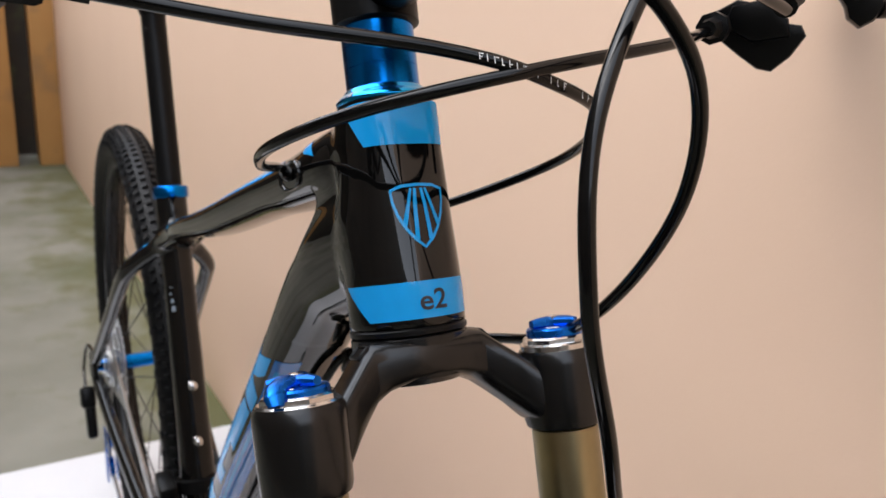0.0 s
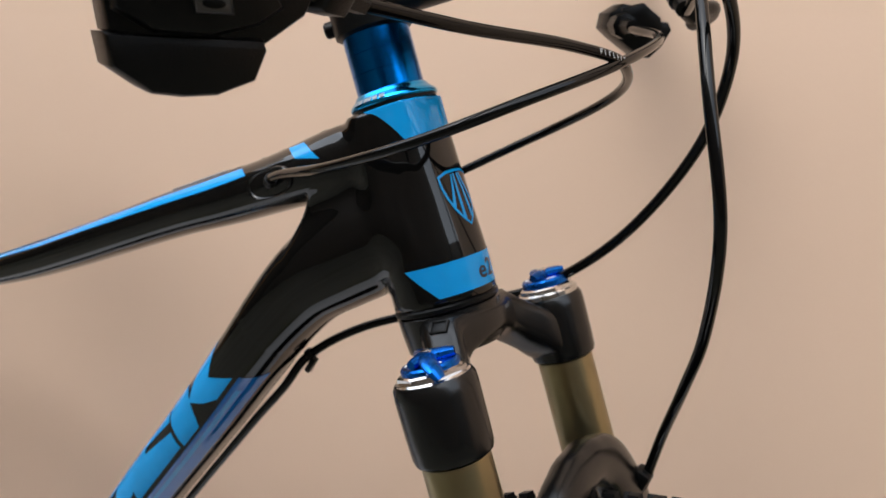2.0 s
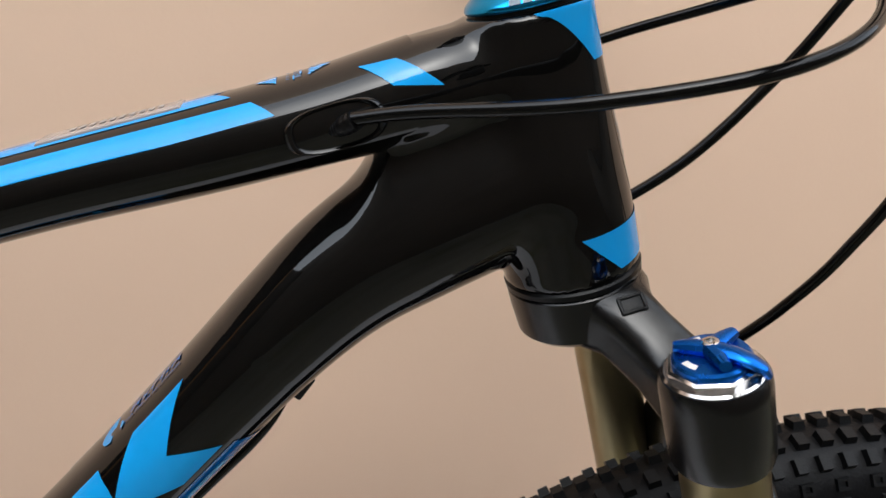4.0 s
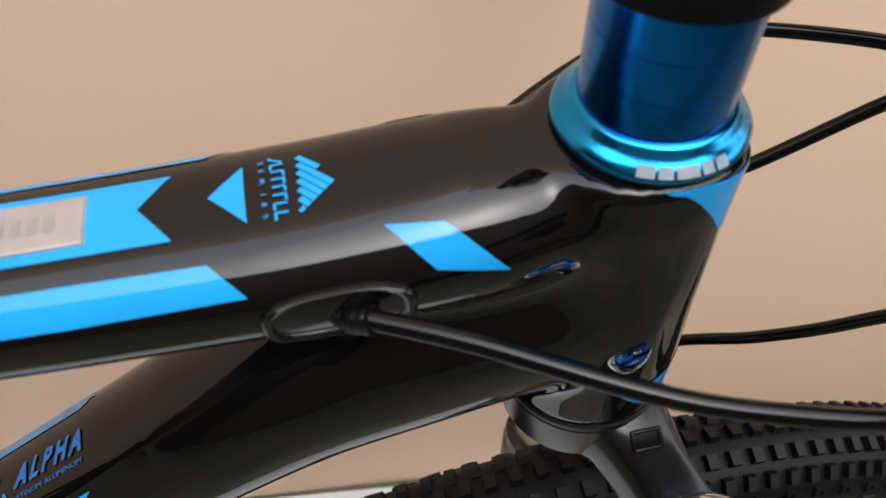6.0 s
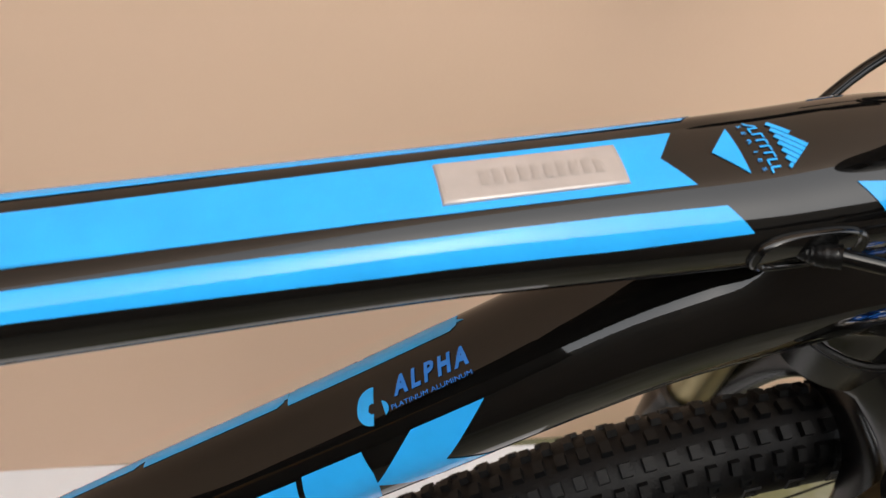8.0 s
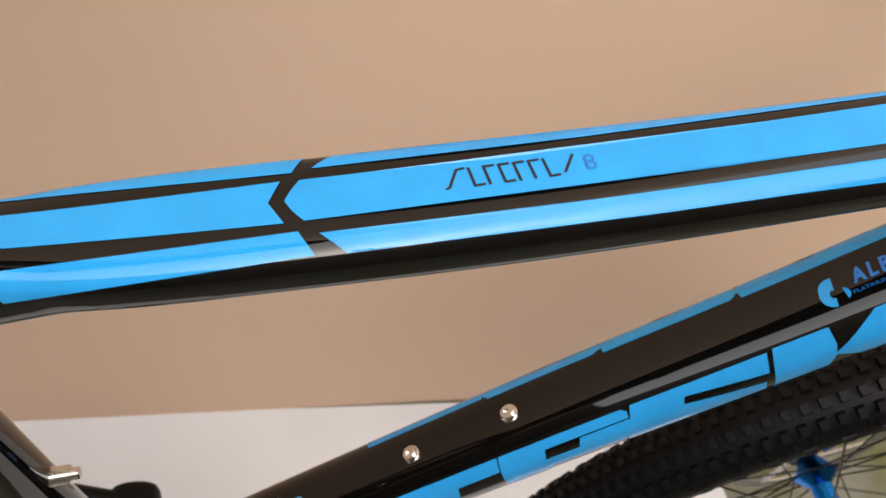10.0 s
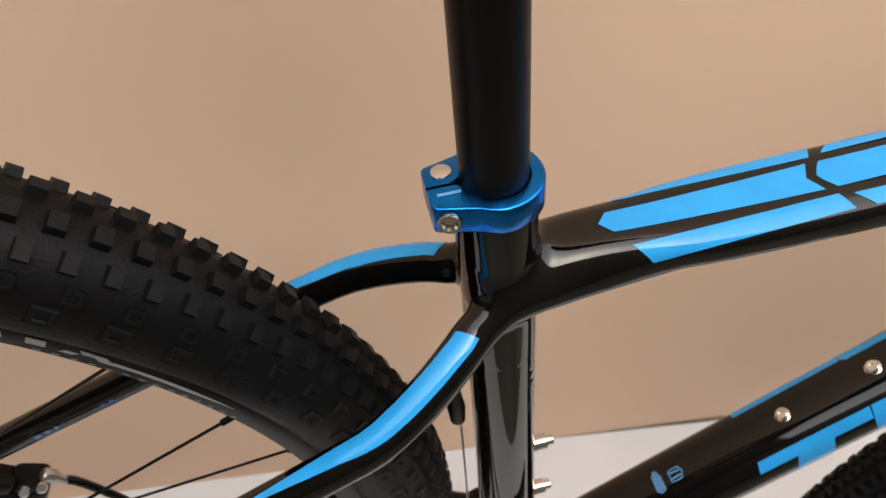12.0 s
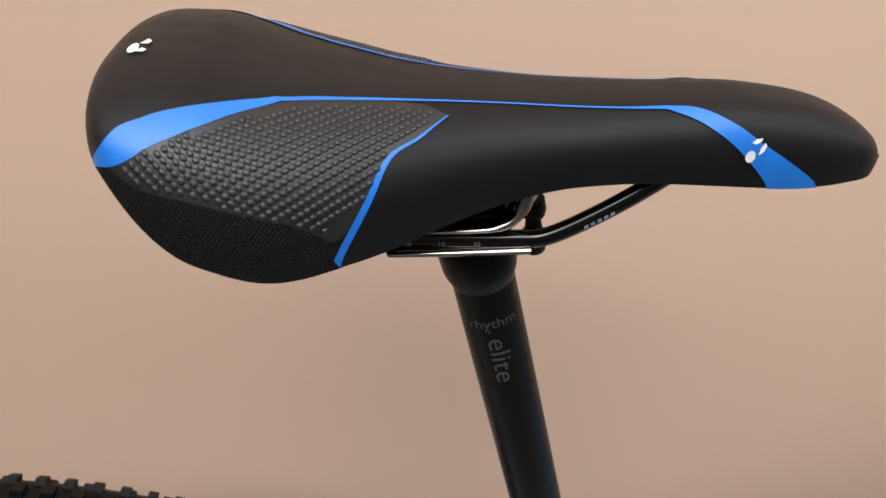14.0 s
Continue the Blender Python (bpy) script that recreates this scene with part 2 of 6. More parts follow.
def letters_on(surf, text, height, s0, a0, width=None, along=True, radius=0.024, flip=1, off=0.0004, slant=0.0, bold=0.0, space=1.0):
    """Letters laid round a tube. along: they read along it, else round it."""
    v, f = letters(text, height, bold, space)
    k = width / max(x for x, _ in v) if width else 1.0
    out = []
    for x, y in v:
        x = x * k + y * slant
        if along:
            out.append(surf.at(s0 + flip * x, a0 - flip * math.degrees(y / radius), off))
        else:
            out.append(surf.at(s0 + flip * y, a0 + flip * math.degrees(x / radius), off))
    return out, f


def mirrored(geo):
    return [(v[0], -v[1], v[2]) for v in geo[0]], [tuple(reversed(q)) for q in geo[1]]
# ---- the yard ----
def textured(name, c1, c2, c3, s1, s2, rough, bump, bump_scale):
    """A weathered surface with broad stains and fine grain."""
    m = material(name, c1, rough, vary=0.5, scale=s1, color2=c2, bump=bump, bump_scale=bump_scale, detail=6)
    n, l = m.node_tree.nodes, m.node_tree.links
    b = n["Principled BSDF"]
    src = b.inputs["Base Color"].links[0].from_socket
    pos = n.new("ShaderNodeTexCoord")
    t = n.new("ShaderNodeTexNoise")
    t.inputs["Scale"].default_value, t.inputs["Detail"].default_value = s2, 8
    l.new(pos.outputs["Object"], t.inputs["Vector"])
    r = n.new("ShaderNodeMapRange")
    r.inputs["From Min"].default_value, r.inputs["From Max"].default_value = 0.52, 0.68
    l.new(t.outputs["Fac"], r.inputs["Value"])
    mix = n.new("ShaderNodeMix")
    mix.data_type = "RGBA"
    mix.inputs["B"].default_value = (*c3, 1)
    l.new(r.outputs[0], mix.inputs["Factor"])
    l.new(src, mix.inputs["A"])
    l.new(mix.outputs["Result"], b.inputs["Base Color"])
    return m


plaster = textured("peach_painted_plaster", (0.83, 0.595, 0.435), (0.795, 0.565, 0.41), (0.81, 0.58, 0.42), 1.2, 4.0, 0.75, 0.14, 260)
concrete = textured("mossy_concrete", (0.20, 0.192, 0.157), (0.125, 0.122, 0.092), (0.085, 0.09, 0.04), 3.0, 1.6, 0.85, 0.5, 120)
paper = material("white_board", (0.62, 0.62, 0.635), 0.5, vary=0.05, scale=6)
ochre = textured("ochre_painted_post", (0.52, 0.27, 0.085), (0.45, 0.23, 0.07), (0.36, 0.2, 0.08), 4, 6, 0.7, 0.3, 150)
dark_gate = textured("dark_gate", (0.035, 0.022, 0.014), (0.02, 0.014, 0.01), (0.05, 0.05, 0.02), 5, 9, 0.6, 0.2, 90)
grey_wall = textured("grey_unseen_wall", (0.17, 0.155, 0.135), (0.14, 0.128, 0.11), (0.12, 0.11, 0.095), 1.5, 3, 0.8, 0.3, 120)

def grow_moss(m, tint):
    """Green growth in a ragged band along the foot of the peach wall, and in loose patches."""
    n, l = m.node_tree.nodes, m.node_tree.links
    b = n["Principled BSDF"]
    src = b.inputs["Base Color"].links[0].from_socket
    pos = n.new("ShaderNodeTexCoord")
    axes = n.new("ShaderNodeSeparateXYZ")
    l.new(pos.outputs["Object"], axes.inputs[0])
    line = n.new("ShaderNodeMath")
    line.operation = "MULTIPLY_ADD"
    line.inputs[1].default_value, line.inputs[2].default_value = -0.045, -0.258
    l.new(axes.outputs["X"], line.inputs[0])
    gap = n.new("ShaderNodeMath")
    gap.operation = "ADD"
    l.new(axes.outputs["Y"], gap.inputs[0])
    l.new(line.outputs[0], gap.inputs[1])
    t = n.new("ShaderNodeTexNoise")
    t.inputs["Scale"].default_value, t.inputs["Detail"].default_value = 7.0, 8
    l.new(pos.outputs["Object"], t.inputs["Vector"])
    both = n.new("ShaderNodeMath")
    both.operation = "MULTIPLY_ADD"
    both.inputs[1].default_value = 1.1
    l.new(t.outputs["Fac"], both.inputs[0])
    l.new(gap.outputs[0], both.inputs[2])
    r = n.new("ShaderNodeMapRange")
    r.inputs["From Min"].default_value, r.inputs["From Max"].default_value = 0.26, 0.56
    r.inputs["To Max"].default_value = 0.85
    l.new(both.outputs[0], r.inputs["Value"])
    mix = n.new("ShaderNodeMix")
    mix.data_type = "RGBA"
    mix.inputs["B"].default_value = (*tint, 1)
    l.new(r.outputs[0], mix.inputs["Factor"])
    l.new(src, mix.inputs["A"])
    l.new(mix.outputs["Result"], b.inputs["Base Color"])


grow_moss(concrete, (0.085, 0.082, 0.026))
ground = part("ground", rings([[(-40, -40, 0), (-40, 40, 0)], [(40, -40, 0), (40, 40, 0)]], False, False), concrete, label="grey concrete yard floor with green moss stains", kind="structure", category="ground")

WALL_YAW = math.degrees(math.atan(0.045))
wall_m = pose(0.6, 0.285, 0, 0, 0, WALL_YAW)


def wall(name, x0, x1, y0, y1, h, mat, label, m=Matrix(), bevel=0.004):
    g = block((x1 - x0, y1 - y0, h), Matrix.Translation(((x0 + x1) / 2, (y0 + y1) / 2, h / 2)), bevel)
    ob = part(name, g, mat, label=label, kind="structure", category="wall")
    ob.matrix_world = m
    return ob


wall("wall_north", -3.845, 7.0, 0, 0.2, 3.0, plaster, "peach painted smooth plaster yard wall", wall_m)
wall("gate_post", -4.00, -3.85, -0.115, 0.12, 2.6, ochre, "ochre painted square post at the wall's end", wall_m)
wall("gate_post_2", -4.00, -3.85, -0.50, -0.215, 2.6, ochre, "ochre painted square post beside the gate gap", wall_m)
wall("gate", -4.25, -4.15, -2.9, 0.15, 2.6, dark_gate, "dark stained closed yard gate", wall_m)
# Unseen wall, added to bound the sky strip and bounce some light back.
wall("added_wall_south", -6, 7, -2.4, -2.2, 3.3, grey_wall, "plain grey unseen wall, added opposite to bound the sky and bounce light")
# Also out of view; added to close this end against low sky.
wall("added_wall_east", 6.2, 6.4, -2.2, 0.6, 3.0, grey_wall, "plain grey unseen wall, added to close the yard's end")

board = part("display_board", block((1.71, 0.62, 0.0025), pose(0.513, -0.0262, 0.0020, 0, 0, 1.72), 0.001), paper, label="white board lying on the concrete under the bicycle", category="board")


# ---- the bicycle ----
bicycle = tagged(new("bicycle"), "glossy black mountain bicycle with sky-blue markings on a white board", "bicycle")
REAR, FRONT = Vector((0.012, 0, 0.3765)), Vector((1.112, 0, 0.3725))
BOTTOM = Vector((0.463, 0, 0.308))
A0, U, V = Vector((0.9068, 0, 0.8075)), Vector((-0.365, 0, 0.931)), Vector((0.931, 0, 0.365))


def steer(t, v=0.0, y=0.0):
    """A place by the steering axis: t up along it, v ahead of it, y to the left."""
    p = A0 + U * t + V * v
    return Vector((p.x, y, p.z))


def head(t):
    p = A0 + U * t
    return p.x, p.z


def post_at(z, ahead=0.0):
    """A place on the seat tube's axis at height z."""
    return Vector((0.2870 - (z - 0.83) * 0.343 + ahead * 0.946, 0, z + ahead * 0.324))


POST = Vector((-0.3244, 0, 0.9459))

TT = Tube([
    (0.3222, 0.6835, 0.0095, 0.0120, 2.3), (0.352, 0.6904, 0.0112, 0.0112, 2.1), (0.374, 0.6970, 0.0142, 0.0115, 2.3), (0.412, 0.7098, 0.0205, 0.0109, 3.0), (0.469, 0.7299, 0.0228, 0.0110, 3.05),
    (0.560, 0.7618, 0.0226, 0.0130, 2.8), (0.706, 0.8200, 0.0222, 0.0147, 2.4), (0.763, 0.8411, 0.0234, 0.0160, 2.3),
    (0.802, 0.8563, 0.0244, 0.0167, 2.3), (0.842, 0.8728, 0.0240, 0.0190, 2.2), (0.874, 0.8848, 0.0165, 0.0200, 2.1)])
TT.slide = ([0, 0.06, 0.16, 0.30, 0.42, 0.50, 0.56, 0.59], [0, 0.0003, -0.0012, 0, 0.0008, 0.0011, 0.0014, 0])
DT = Tube([
    (0.462, 0.318, 0.0260, 0.0210, 2.3), (0.646, 0.577, 0.0258, 0.0205, 2.4), (0.736, 0.694, 0.0258, 0.0205, 2.4),
    (0.771, 0.741, 0.0258, 0.0210, 2.4), (0.795, 0.773, 0.0258, 0.0225, 2.4), (0.8160, 0.7970, 0.0260, 0.0252, 2.3),
    (0.8402, 0.8168, 0.0265, 0.0285, 2.2), (0.8672, 0.8340, 0.0260, 0.0295, 2.1), (0.895, 0.848, 0.0250, 0.0285, 2.0)])
HT = Tube([
    (*head(0), 0.0272, 0.0275, 2), (*head(0.022), 0.0272, 0.0275, 2), (*head(0.05), 0.0252, 0.0255, 2.2),
    (*head(0.08), 0.0226, 0.0228, 2.9), (*head(0.104), 0.0222, 0.0222, 3.1)])

top_tube = part("top_tube", TT.mesh(90, 64, 0.145, 0.546), gloss_black, bicycle, "glossy black top tube with sky-blue panels")
down_tube = part("down_tube", DT.mesh(90, 56, 0.0, 0.556), gloss_black, bicycle, "glossy black curved down tube with sky-blue blocks")

# markings of the top tube
part("front_panel", decal(TT, [(-20.5, 0.418), (-16, 0.32), (-12, 0.164), (0, 0.1588), (12, 0.164), (16, 0.32), (20.5, 0.418)],
     [(-20.5, 0.482), (0, 0.475), (20.5, 0.482)], ns=40), sky_blue, top_tube)
for k in (1, -1):
    fr = decal(TT, [(25, 0.168), (53, 0.1754), (59, 0.32), (66, 0.4)], [(25, 0.170), (31, 0.3), (38.2, 0.4885), (64, 0.4955), (66, 0.46)], ns=50)
    qd = decal(TT, [(34, 0.5262), (69, 0.5355), (82, 0.5515)], [(34, 0.5264), (39.5, 0.539), (82, 0.5518)], ns=6)
    if k < 0:
        qd = decal(TT, [(48, 0.5299), (69, 0.5355), (82, 0.5515)], [(48, 0.5415), (82, 0.5518)], ns=6)
    for name, g in (("front_stripe", fr), ("slanted_patch", qd)):
        part(name, g if k > 0 else mirrored(g), sky_blue, top_tube)
part("triangle", decal(TT, [(-17, 0.4977), (0, 0.4899), (17, 0.4977)], [(-17, 0.4978), (17, 0.4978)], ns=4), sky_blue, top_tube)
def tt_at(s, y, off=0.0003):
    """A place on the top tube's upper side, y to the left of its middle."""
    q = s + np.interp(s, *TT.slide)
    w, p = np.interp(q, TT.s, TT.v[:, 2]), np.interp(q, TT.s, TT.v[:, 4])
    return TT.at(s, math.copysign(math.degrees(math.asin(min(1, (abs(y) / w) ** (p / 2)))), -y), off)


def ribbon(points, width, off=0.0003):
    """A painted line over (metres along, metres to the left) points of the top tube."""
    v = []
    for i, (s, y) in enumerate(points):
        p, q = points[max(i - 1, 0)], points[min(i + 1, len(points) - 1)]
        d = Vector((q[0] - p[0], q[1] - p[1])).normalized() * width / 2
        v += [tt_at(s - d.y, y + d.x, off), tt_at(s + d.y, y - d.x, off)]
    return v, [(2 * i, 2 * i + 1, 2 * i + 3, 2 * i + 2) for i in range(len(points) - 1)]


for i in range(7):
    y0 = 0.0084 - 0.0026 * i
    run = 0.0045 if i == 0 else (y0 + 0.0085) / 2.0
    part("hatch", ribbon([(0.5101 - 0.0001 * i + run * k / 3, y0 - 1.1 * run * k / 3) for k in range(4)], 0.0016), sky_blue, top_tube)
part("series_lettering", letters_on(TT, "SERIES", 0.0012, 0.5013, -18, width=0.0145, along=False, space=2.2), sky_blue, top_tube, "small pale blue letters")
# the model name, as plain slanted strokes
part("name_stroke", ribbon([(0.5037, 0.0098), (0.5040, 0.0090), (0.5066, 0.0076)], 0.0007), sky_blue, top_tube)
for i in range(7):
    y = 0.0070 - 0.0024 * i
    bar = 0.5067 if i in (1, 2, 3, 4) else 0.5040
    part("name_stroke", join(ribbon([(0.5039, y), (0.5068, y)], 0.0006), ribbon([(bar, y), (bar, y - 0.0017)], 0.0006)), sky_blue, top_tube)
part("name_stroke", ribbon([(0.2084, -0.0028), (0.2098, -0.0024), (0.2132, 0.0046), (0.2160, 0.0050)], 0.0010, 0.0005), dark_print, top_tube)
for i in range(7):
    s = 0.2172 + i * 0.0050
    shape = [ribbon([(s, 0.0050), (s + 0.0008, -0.0030)], 0.0010, 0.0005)]
    if i in (1, 2, 3, 4):
        shape.append(ribbon([(s, 0.0046), (s + 0.0036, 0.0048)], 0.0010, 0.0005))
    if i in (0, 2, 5):
        shape.append(ribbon([(s + 0.0008, -0.0027), (s + 0.0042, -0.0025)], 0.0010, 0.0005))
    if i == 6:
        shape = [ribbon([(s + 0.0008, -0.0020), (s + 0.0054, 0.0052)], 0.0010, 0.0005)]
    part("name_stroke", join(*shape), dark_print, top_tube)
part("number_lettering", ([tt_at(0.2553 + x * 0.95, y * 1.0 - 0.0022, 0.0005) for x, y in letters("8", 0.0068)[0]], letters("8", 0.0068)[1]), deep_blue, top_tube, "blue digit")

# raised name plate
def patch(s0, s1, a0, a1, h):
    ss, aa = np.linspace(s0, s1, 9), np.linspace(a0, a1, 7)
    top = [[TT.at(s, a, h) for s in ss] for a in aa]
    v, f = rings(top, False, False)
    return v, f


def raised(s0, s1, a0, a1, h, slope_s, slope_a):
    """A low plate with sloped rims on the top tube."""
    loops = []
    for hh, ds, da in ((0.0, 0, 0), (h * 0.75, slope_s * 0.4, slope_a * 0.4), (h, slope_s, slope_a)):
        lo = []
        for k in range(32):
            u = k % 8 / 8
            s, a = ((s0 + ds + (s1 - s0 - 2 * ds) * u, a0 + da), (s1 - ds, a0 + da + (a1 - a0 - 2 * da) * u),
                    (s1 - ds - (s1 - s0 - 2 * ds) * u, a1 - da), (s0 + ds, a1 - da - (a1 - a0 - 2 * da) * u))[k // 8]
            lo.append(TT.at(s, a, hh))
        loops.append(lo)
    return join(rings(loops, False), patch(s0 + slope_s, s1 - slope_s, a0 + slope_a, a1 - slope_a, h))


name_plate = part("name_plate", raised(0.4146, 0.4645, -14, 14.5, 0.0011, 0.0015, 2.2), plate, top_tube, "raised pale rose name plate with worn print")
for i in range(10):
    s = 0.4255 + i * 0.0034
    part("print_bar", decal(TT, [(-3.4, s)  , (4.6, s)], [(-3.4, s + 0.0020), (4.6, s + 0.0020)], 0.00135, ns=2), plate_print, top_tube)

# cable port on the top tube's right side
def port_ring(k, h):
    return [TT.at(0.5135 + 0.0163 * k * abs(math.cos(a)) ** 0.75 * math.copysign(1, math.cos(a)),
                  91 + 22 * k * abs(math.sin(a)) ** 0.8 * math.copysign(1, math.sin(a)), h) for a in np.linspace(0, 2 * math.pi, 41)[:-1]]


cable_port = part("cable_port", rings([port_ring(k, h) for k, h in ((1.06, -0.0003), (1.05, 0.0008), (1.02, 0.0016), (0.97, 0.0020), (0.92, 0.0018), (0.88, 0.0012), (0.86, 0.0006), (0.4, 0.0007), (0.02, 0.0007))]), port_black, top_tube, "glossy black oval cable port cover")
sleeve = smooth_line([TT.at(0.5095, 93, -0.0012), TT.at(0.5140, 92, 0.0008), (0.8120, -0.0292, 0.8618)], 12)
part("port_sleeve", sweep(sleeve, [0.0006 + 0.0027 * min(1, i / 17) + (0.0002 if i % 3 == 0 and i > 6 else 0) for i in range(len(sleeve))], 16), plastic, top_tube, "ribbed black rubber cable sleeve")

# blocks and stripes of the down tube
blocks = [
    decal(DT, [(38, 0.2218), (61, 0.2188)], [(38, 0.3008), (61, 0.2985)]),
    decal(DT, [(61, 0.2462), (108, 0.2370)], [(61, 0.2720), (108, 0.2640)]),
    decal(DT, [(38, 0.3018), (53, 0.3000)], [(38, 0.3720), (43, 0.3748), (53, 0.3744)]),
    decal(DT, [(53, 0.3000), (71, 0.2982)], [(53, 0.3272), (71, 0.3245)]),
    decal(DT, [(55, 0.3470), (72, 0.3440)], [(55, 0.3743), (72, 0.3735)]),
    decal(DT, [(71, 0.2982), (92, 0.2962)], [(71, 0.3735), (84, 0.3720), (92, 0.3660)]),
    decal(DT, [(92, 0.2962), (108, 0.2945)], [(92, 0.3240), (108, 0.3210)]),
    decal(DT, [(37, 0.3775), (53, 0.3750)], [(37, 0.4478), (53, 0.4462)]),
    decal(DT, [(53, 0.4039), (66, 0.4440)], [(53, 0.4462), (66, 0.4450)]),
    decal(DT, [(53, 0.3750), (65, 0.3732)], [(53, 0.4039), (65, 0.4020)]),
    decal(DT, [(65, 0.3732), (82, 0.3700)], [(65, 0.4020), (82, 0.4420)]),
    decal(DT, [(82, 0.3700), (108, 0.3660)], [(82, 0.4420), (108, 0.4400)]),
    decal(DT, [(35, 0.4508), (60, 0.4480), (112, 0.4435)], [(35, 0.4775), (60, 0.4778), (78, 0.4760), (100, 0.4710), (112, 0.4670)]),
    decal(DT, [(34, 0.4990), (77, 0.4750), (95, 0.4860), (109, 0.4974)], [(34, 0.5289), (80, 0.5043), (109, 0.5201)]),
]
for g in blocks:
    part("blue_block", g, sky_blue, down_tube)
    part("blue_block", mirrored(g), sky_blue, down_tube)
for k in (1, -1):
    lo = decal(DT, [(117, 0.05), (160, 0.05)], [(117, 0.5235), (160, 0.5335)], ns=60)
    hi = decal(DT, [(126, 0.06), (134, 0.06)], [(126, 0.512), (134, 0.514)], 0.0005, ns=60)
    part("lower_stripe", lo if k > 0 else mirrored(lo), deep_blue, down_tube)
    part("pale_line", hi if k > 0 else mirrored(hi), sky_blue, down_tube)
for s0, s1, a in ((0.2215, 0.2600, -41), (0.2734, 0.3010, -40), (0.3040, 0.3710, -33), (0.3743, 0.4460, -29), (0.4487, 0.5256, -26)):
    part("upper_stripe", decal(DT, [(-52, s0 - 0.002), (a, s0)], [(-52, s1), (a - 5, s1), (a, s1 - 0.003)], ns=16), sky_blue, down_tube)
# Dulling by reflection is put into these letters as a deeper blue.
part("lettering", letters_on(DT, "ALPHA", 0.0056, 0.4965, 3.8, width=0.0315, radius=0.030, slant=0.2, bold=0.00035, space=1.45), deep_blue, down_tube, "blue letters")
part("lettering", letters_on(DT, "PLATINUM ALUMINUM", 0.0019, 0.4945, 12.5, width=0.0335, radius=0.030), deep_blue, down_tube, "small pale blue letters")
disc = lambda s0, a0, r, lo, hi: [DT.at(s0 + r * math.cos(b), a0 - math.degrees(r * math.sin(b) / 0.030), 0.0004) for b in np.linspace(lo, hi, 20)]
part("half_disc", (disc(0.4868, 6, 0.0066, radians(75), radians(262)), [tuple(range(20))]), sky_blue, down_tube)
part("quarter_disc", (disc(0.4905, 9, 0.0030, radians(-70), radians(80)), [tuple(range(20))]), sky_blue, down_tube)
def stroke(surf, line, width, radius, off=0.0004):
    """A painted line over points (metres along, metres round); width: one number, or one for each point."""
    v, f = [], []
    for i, (s, c) in enumerate(line):
        p, q = line[max(i - 1, 0)], line[min(i + 1, len(line) - 1)]
        ds, dc = q[0] - p[0], q[1] - p[1]
        k = (width[i] if isinstance(width, tuple) else width) / 2 / max(1e-9, math.hypot(ds, dc))
        for sg in (1, -1):
            v.append(surf.at(s - sg * dc * k, math.degrees((c + sg * ds * k) / radius), off))
    f = [(2 * i, 2 * i + 1, 2 * i + 3, 2 * i + 2) for i in range(len(line) - 1)]
    return v, f


for i, (lo, hi) in enumerate(((-0.0060, 0.0052), (-0.0085, 0.0066), (-0.0092, 0.0072), (-0.0078, 0.0070), (-0.0040, 0.0062))):
    part("hatch", stroke(DT, [(0.1508 + i * 0.0015, lo), (0.1511 + i * 0.0015, (lo + hi) / 2), (0.1508 + i * 0.0015, hi)], 0.0009, 0.030), pale_blue_print, down_tube)
part("small_shield", join(stroke(DT, [(0.1635, -0.0032), (0.1675, -0.0037), (0.1715, -0.0034), (0.1735, 0.0), (0.1715, 0.0034), (0.1675, 0.0037), (0.1635, 0.0032), (0.1635, -0.0032)], 0.0008, 0.030),
     *[stroke(DT, [(0.1640, c), (0.1715, c * 0.7)], 0.0009, 0.030) for c in (-0.0016, 0.0016)]), pale_blue_print, down_tube, "small pale blue shield mark")
# headset, spacers, stem and bar
STEERER = A0 + Vector((0.0015, 0, 0))
part("headset_seal", lathe([(0.0214, 0.1030), (0.0221, 0.1034), (0.0221, 0.1046), (0.0214, 0.1049)], STEERER, U, 72), plastic, bicycle, "black rubber headset seal")
headset_cap = part("headset_cap", lathe([(0.0218, 0.1046), (0.0226, 0.1049), (0.0229, 0.1056), (0.0228, 0.1064), (0.0222, 0.1074), (0.0213, 0.1083), (0.0203, 0.1091), (0.0195, 0.1100), (0.0188, 0.1112), (0.0182, 0.1118), (0.0170, 0.1119)], STEERER, U, 96), anodized_light, bicycle, "bright blue anodized headset cap", sharp=70)
cap_print = []
for lo, hi in ((66, 74), (76, 83), (85, 98), (100, 108), (110, 120)):
    cap_print.append([tuple(STEERER + U * (0.1079 + h) + V * (0.0220 - h * 1.0) * math.cos(a) + Vector((0, -(0.0220 - h * 1.0) * math.sin(a), 0))) for h in (-0.0010, 0.0009) for a in np.linspace(radians(lo), radians(hi), 6)])
for i in range(3):
    t, h = 0.1117 + 0.0099 * i, 0.0098
    part("spacer", lathe([(0.0172, t), (0.0174, t + 0.00008), (0.0174, t + h - 0.00008), (0.0172, t + h)], STEERER, U, 64), anodized, bicycle, "blue anodized spacer ring")
stem = part("stem", lathe([(0.0186, 0.1414), (0.0204, 0.1426), (0.0206, 0.165), (0.0204, 0.1845), (0.0180, 0.1865)], STEERER, U, 40), satin_black, bicycle, "satin black handlebar stem")
BAR = Vector((0.9385, 0, 0.9815))
s0 = steer(0.164, 0.012)
part("extension", sweep([s0 + (BAR - s0) * k for k in (0, 0.25, 0.5, 0.75, 0.92)], 1, 20, flat=[(0.017, 0.019), (0.0165, 0.018), (0.016, 0.0165), (0.0165, 0.0165), (0.019, 0.018)]), satin_black, stem)
fwd = (BAR - s0).normalized()
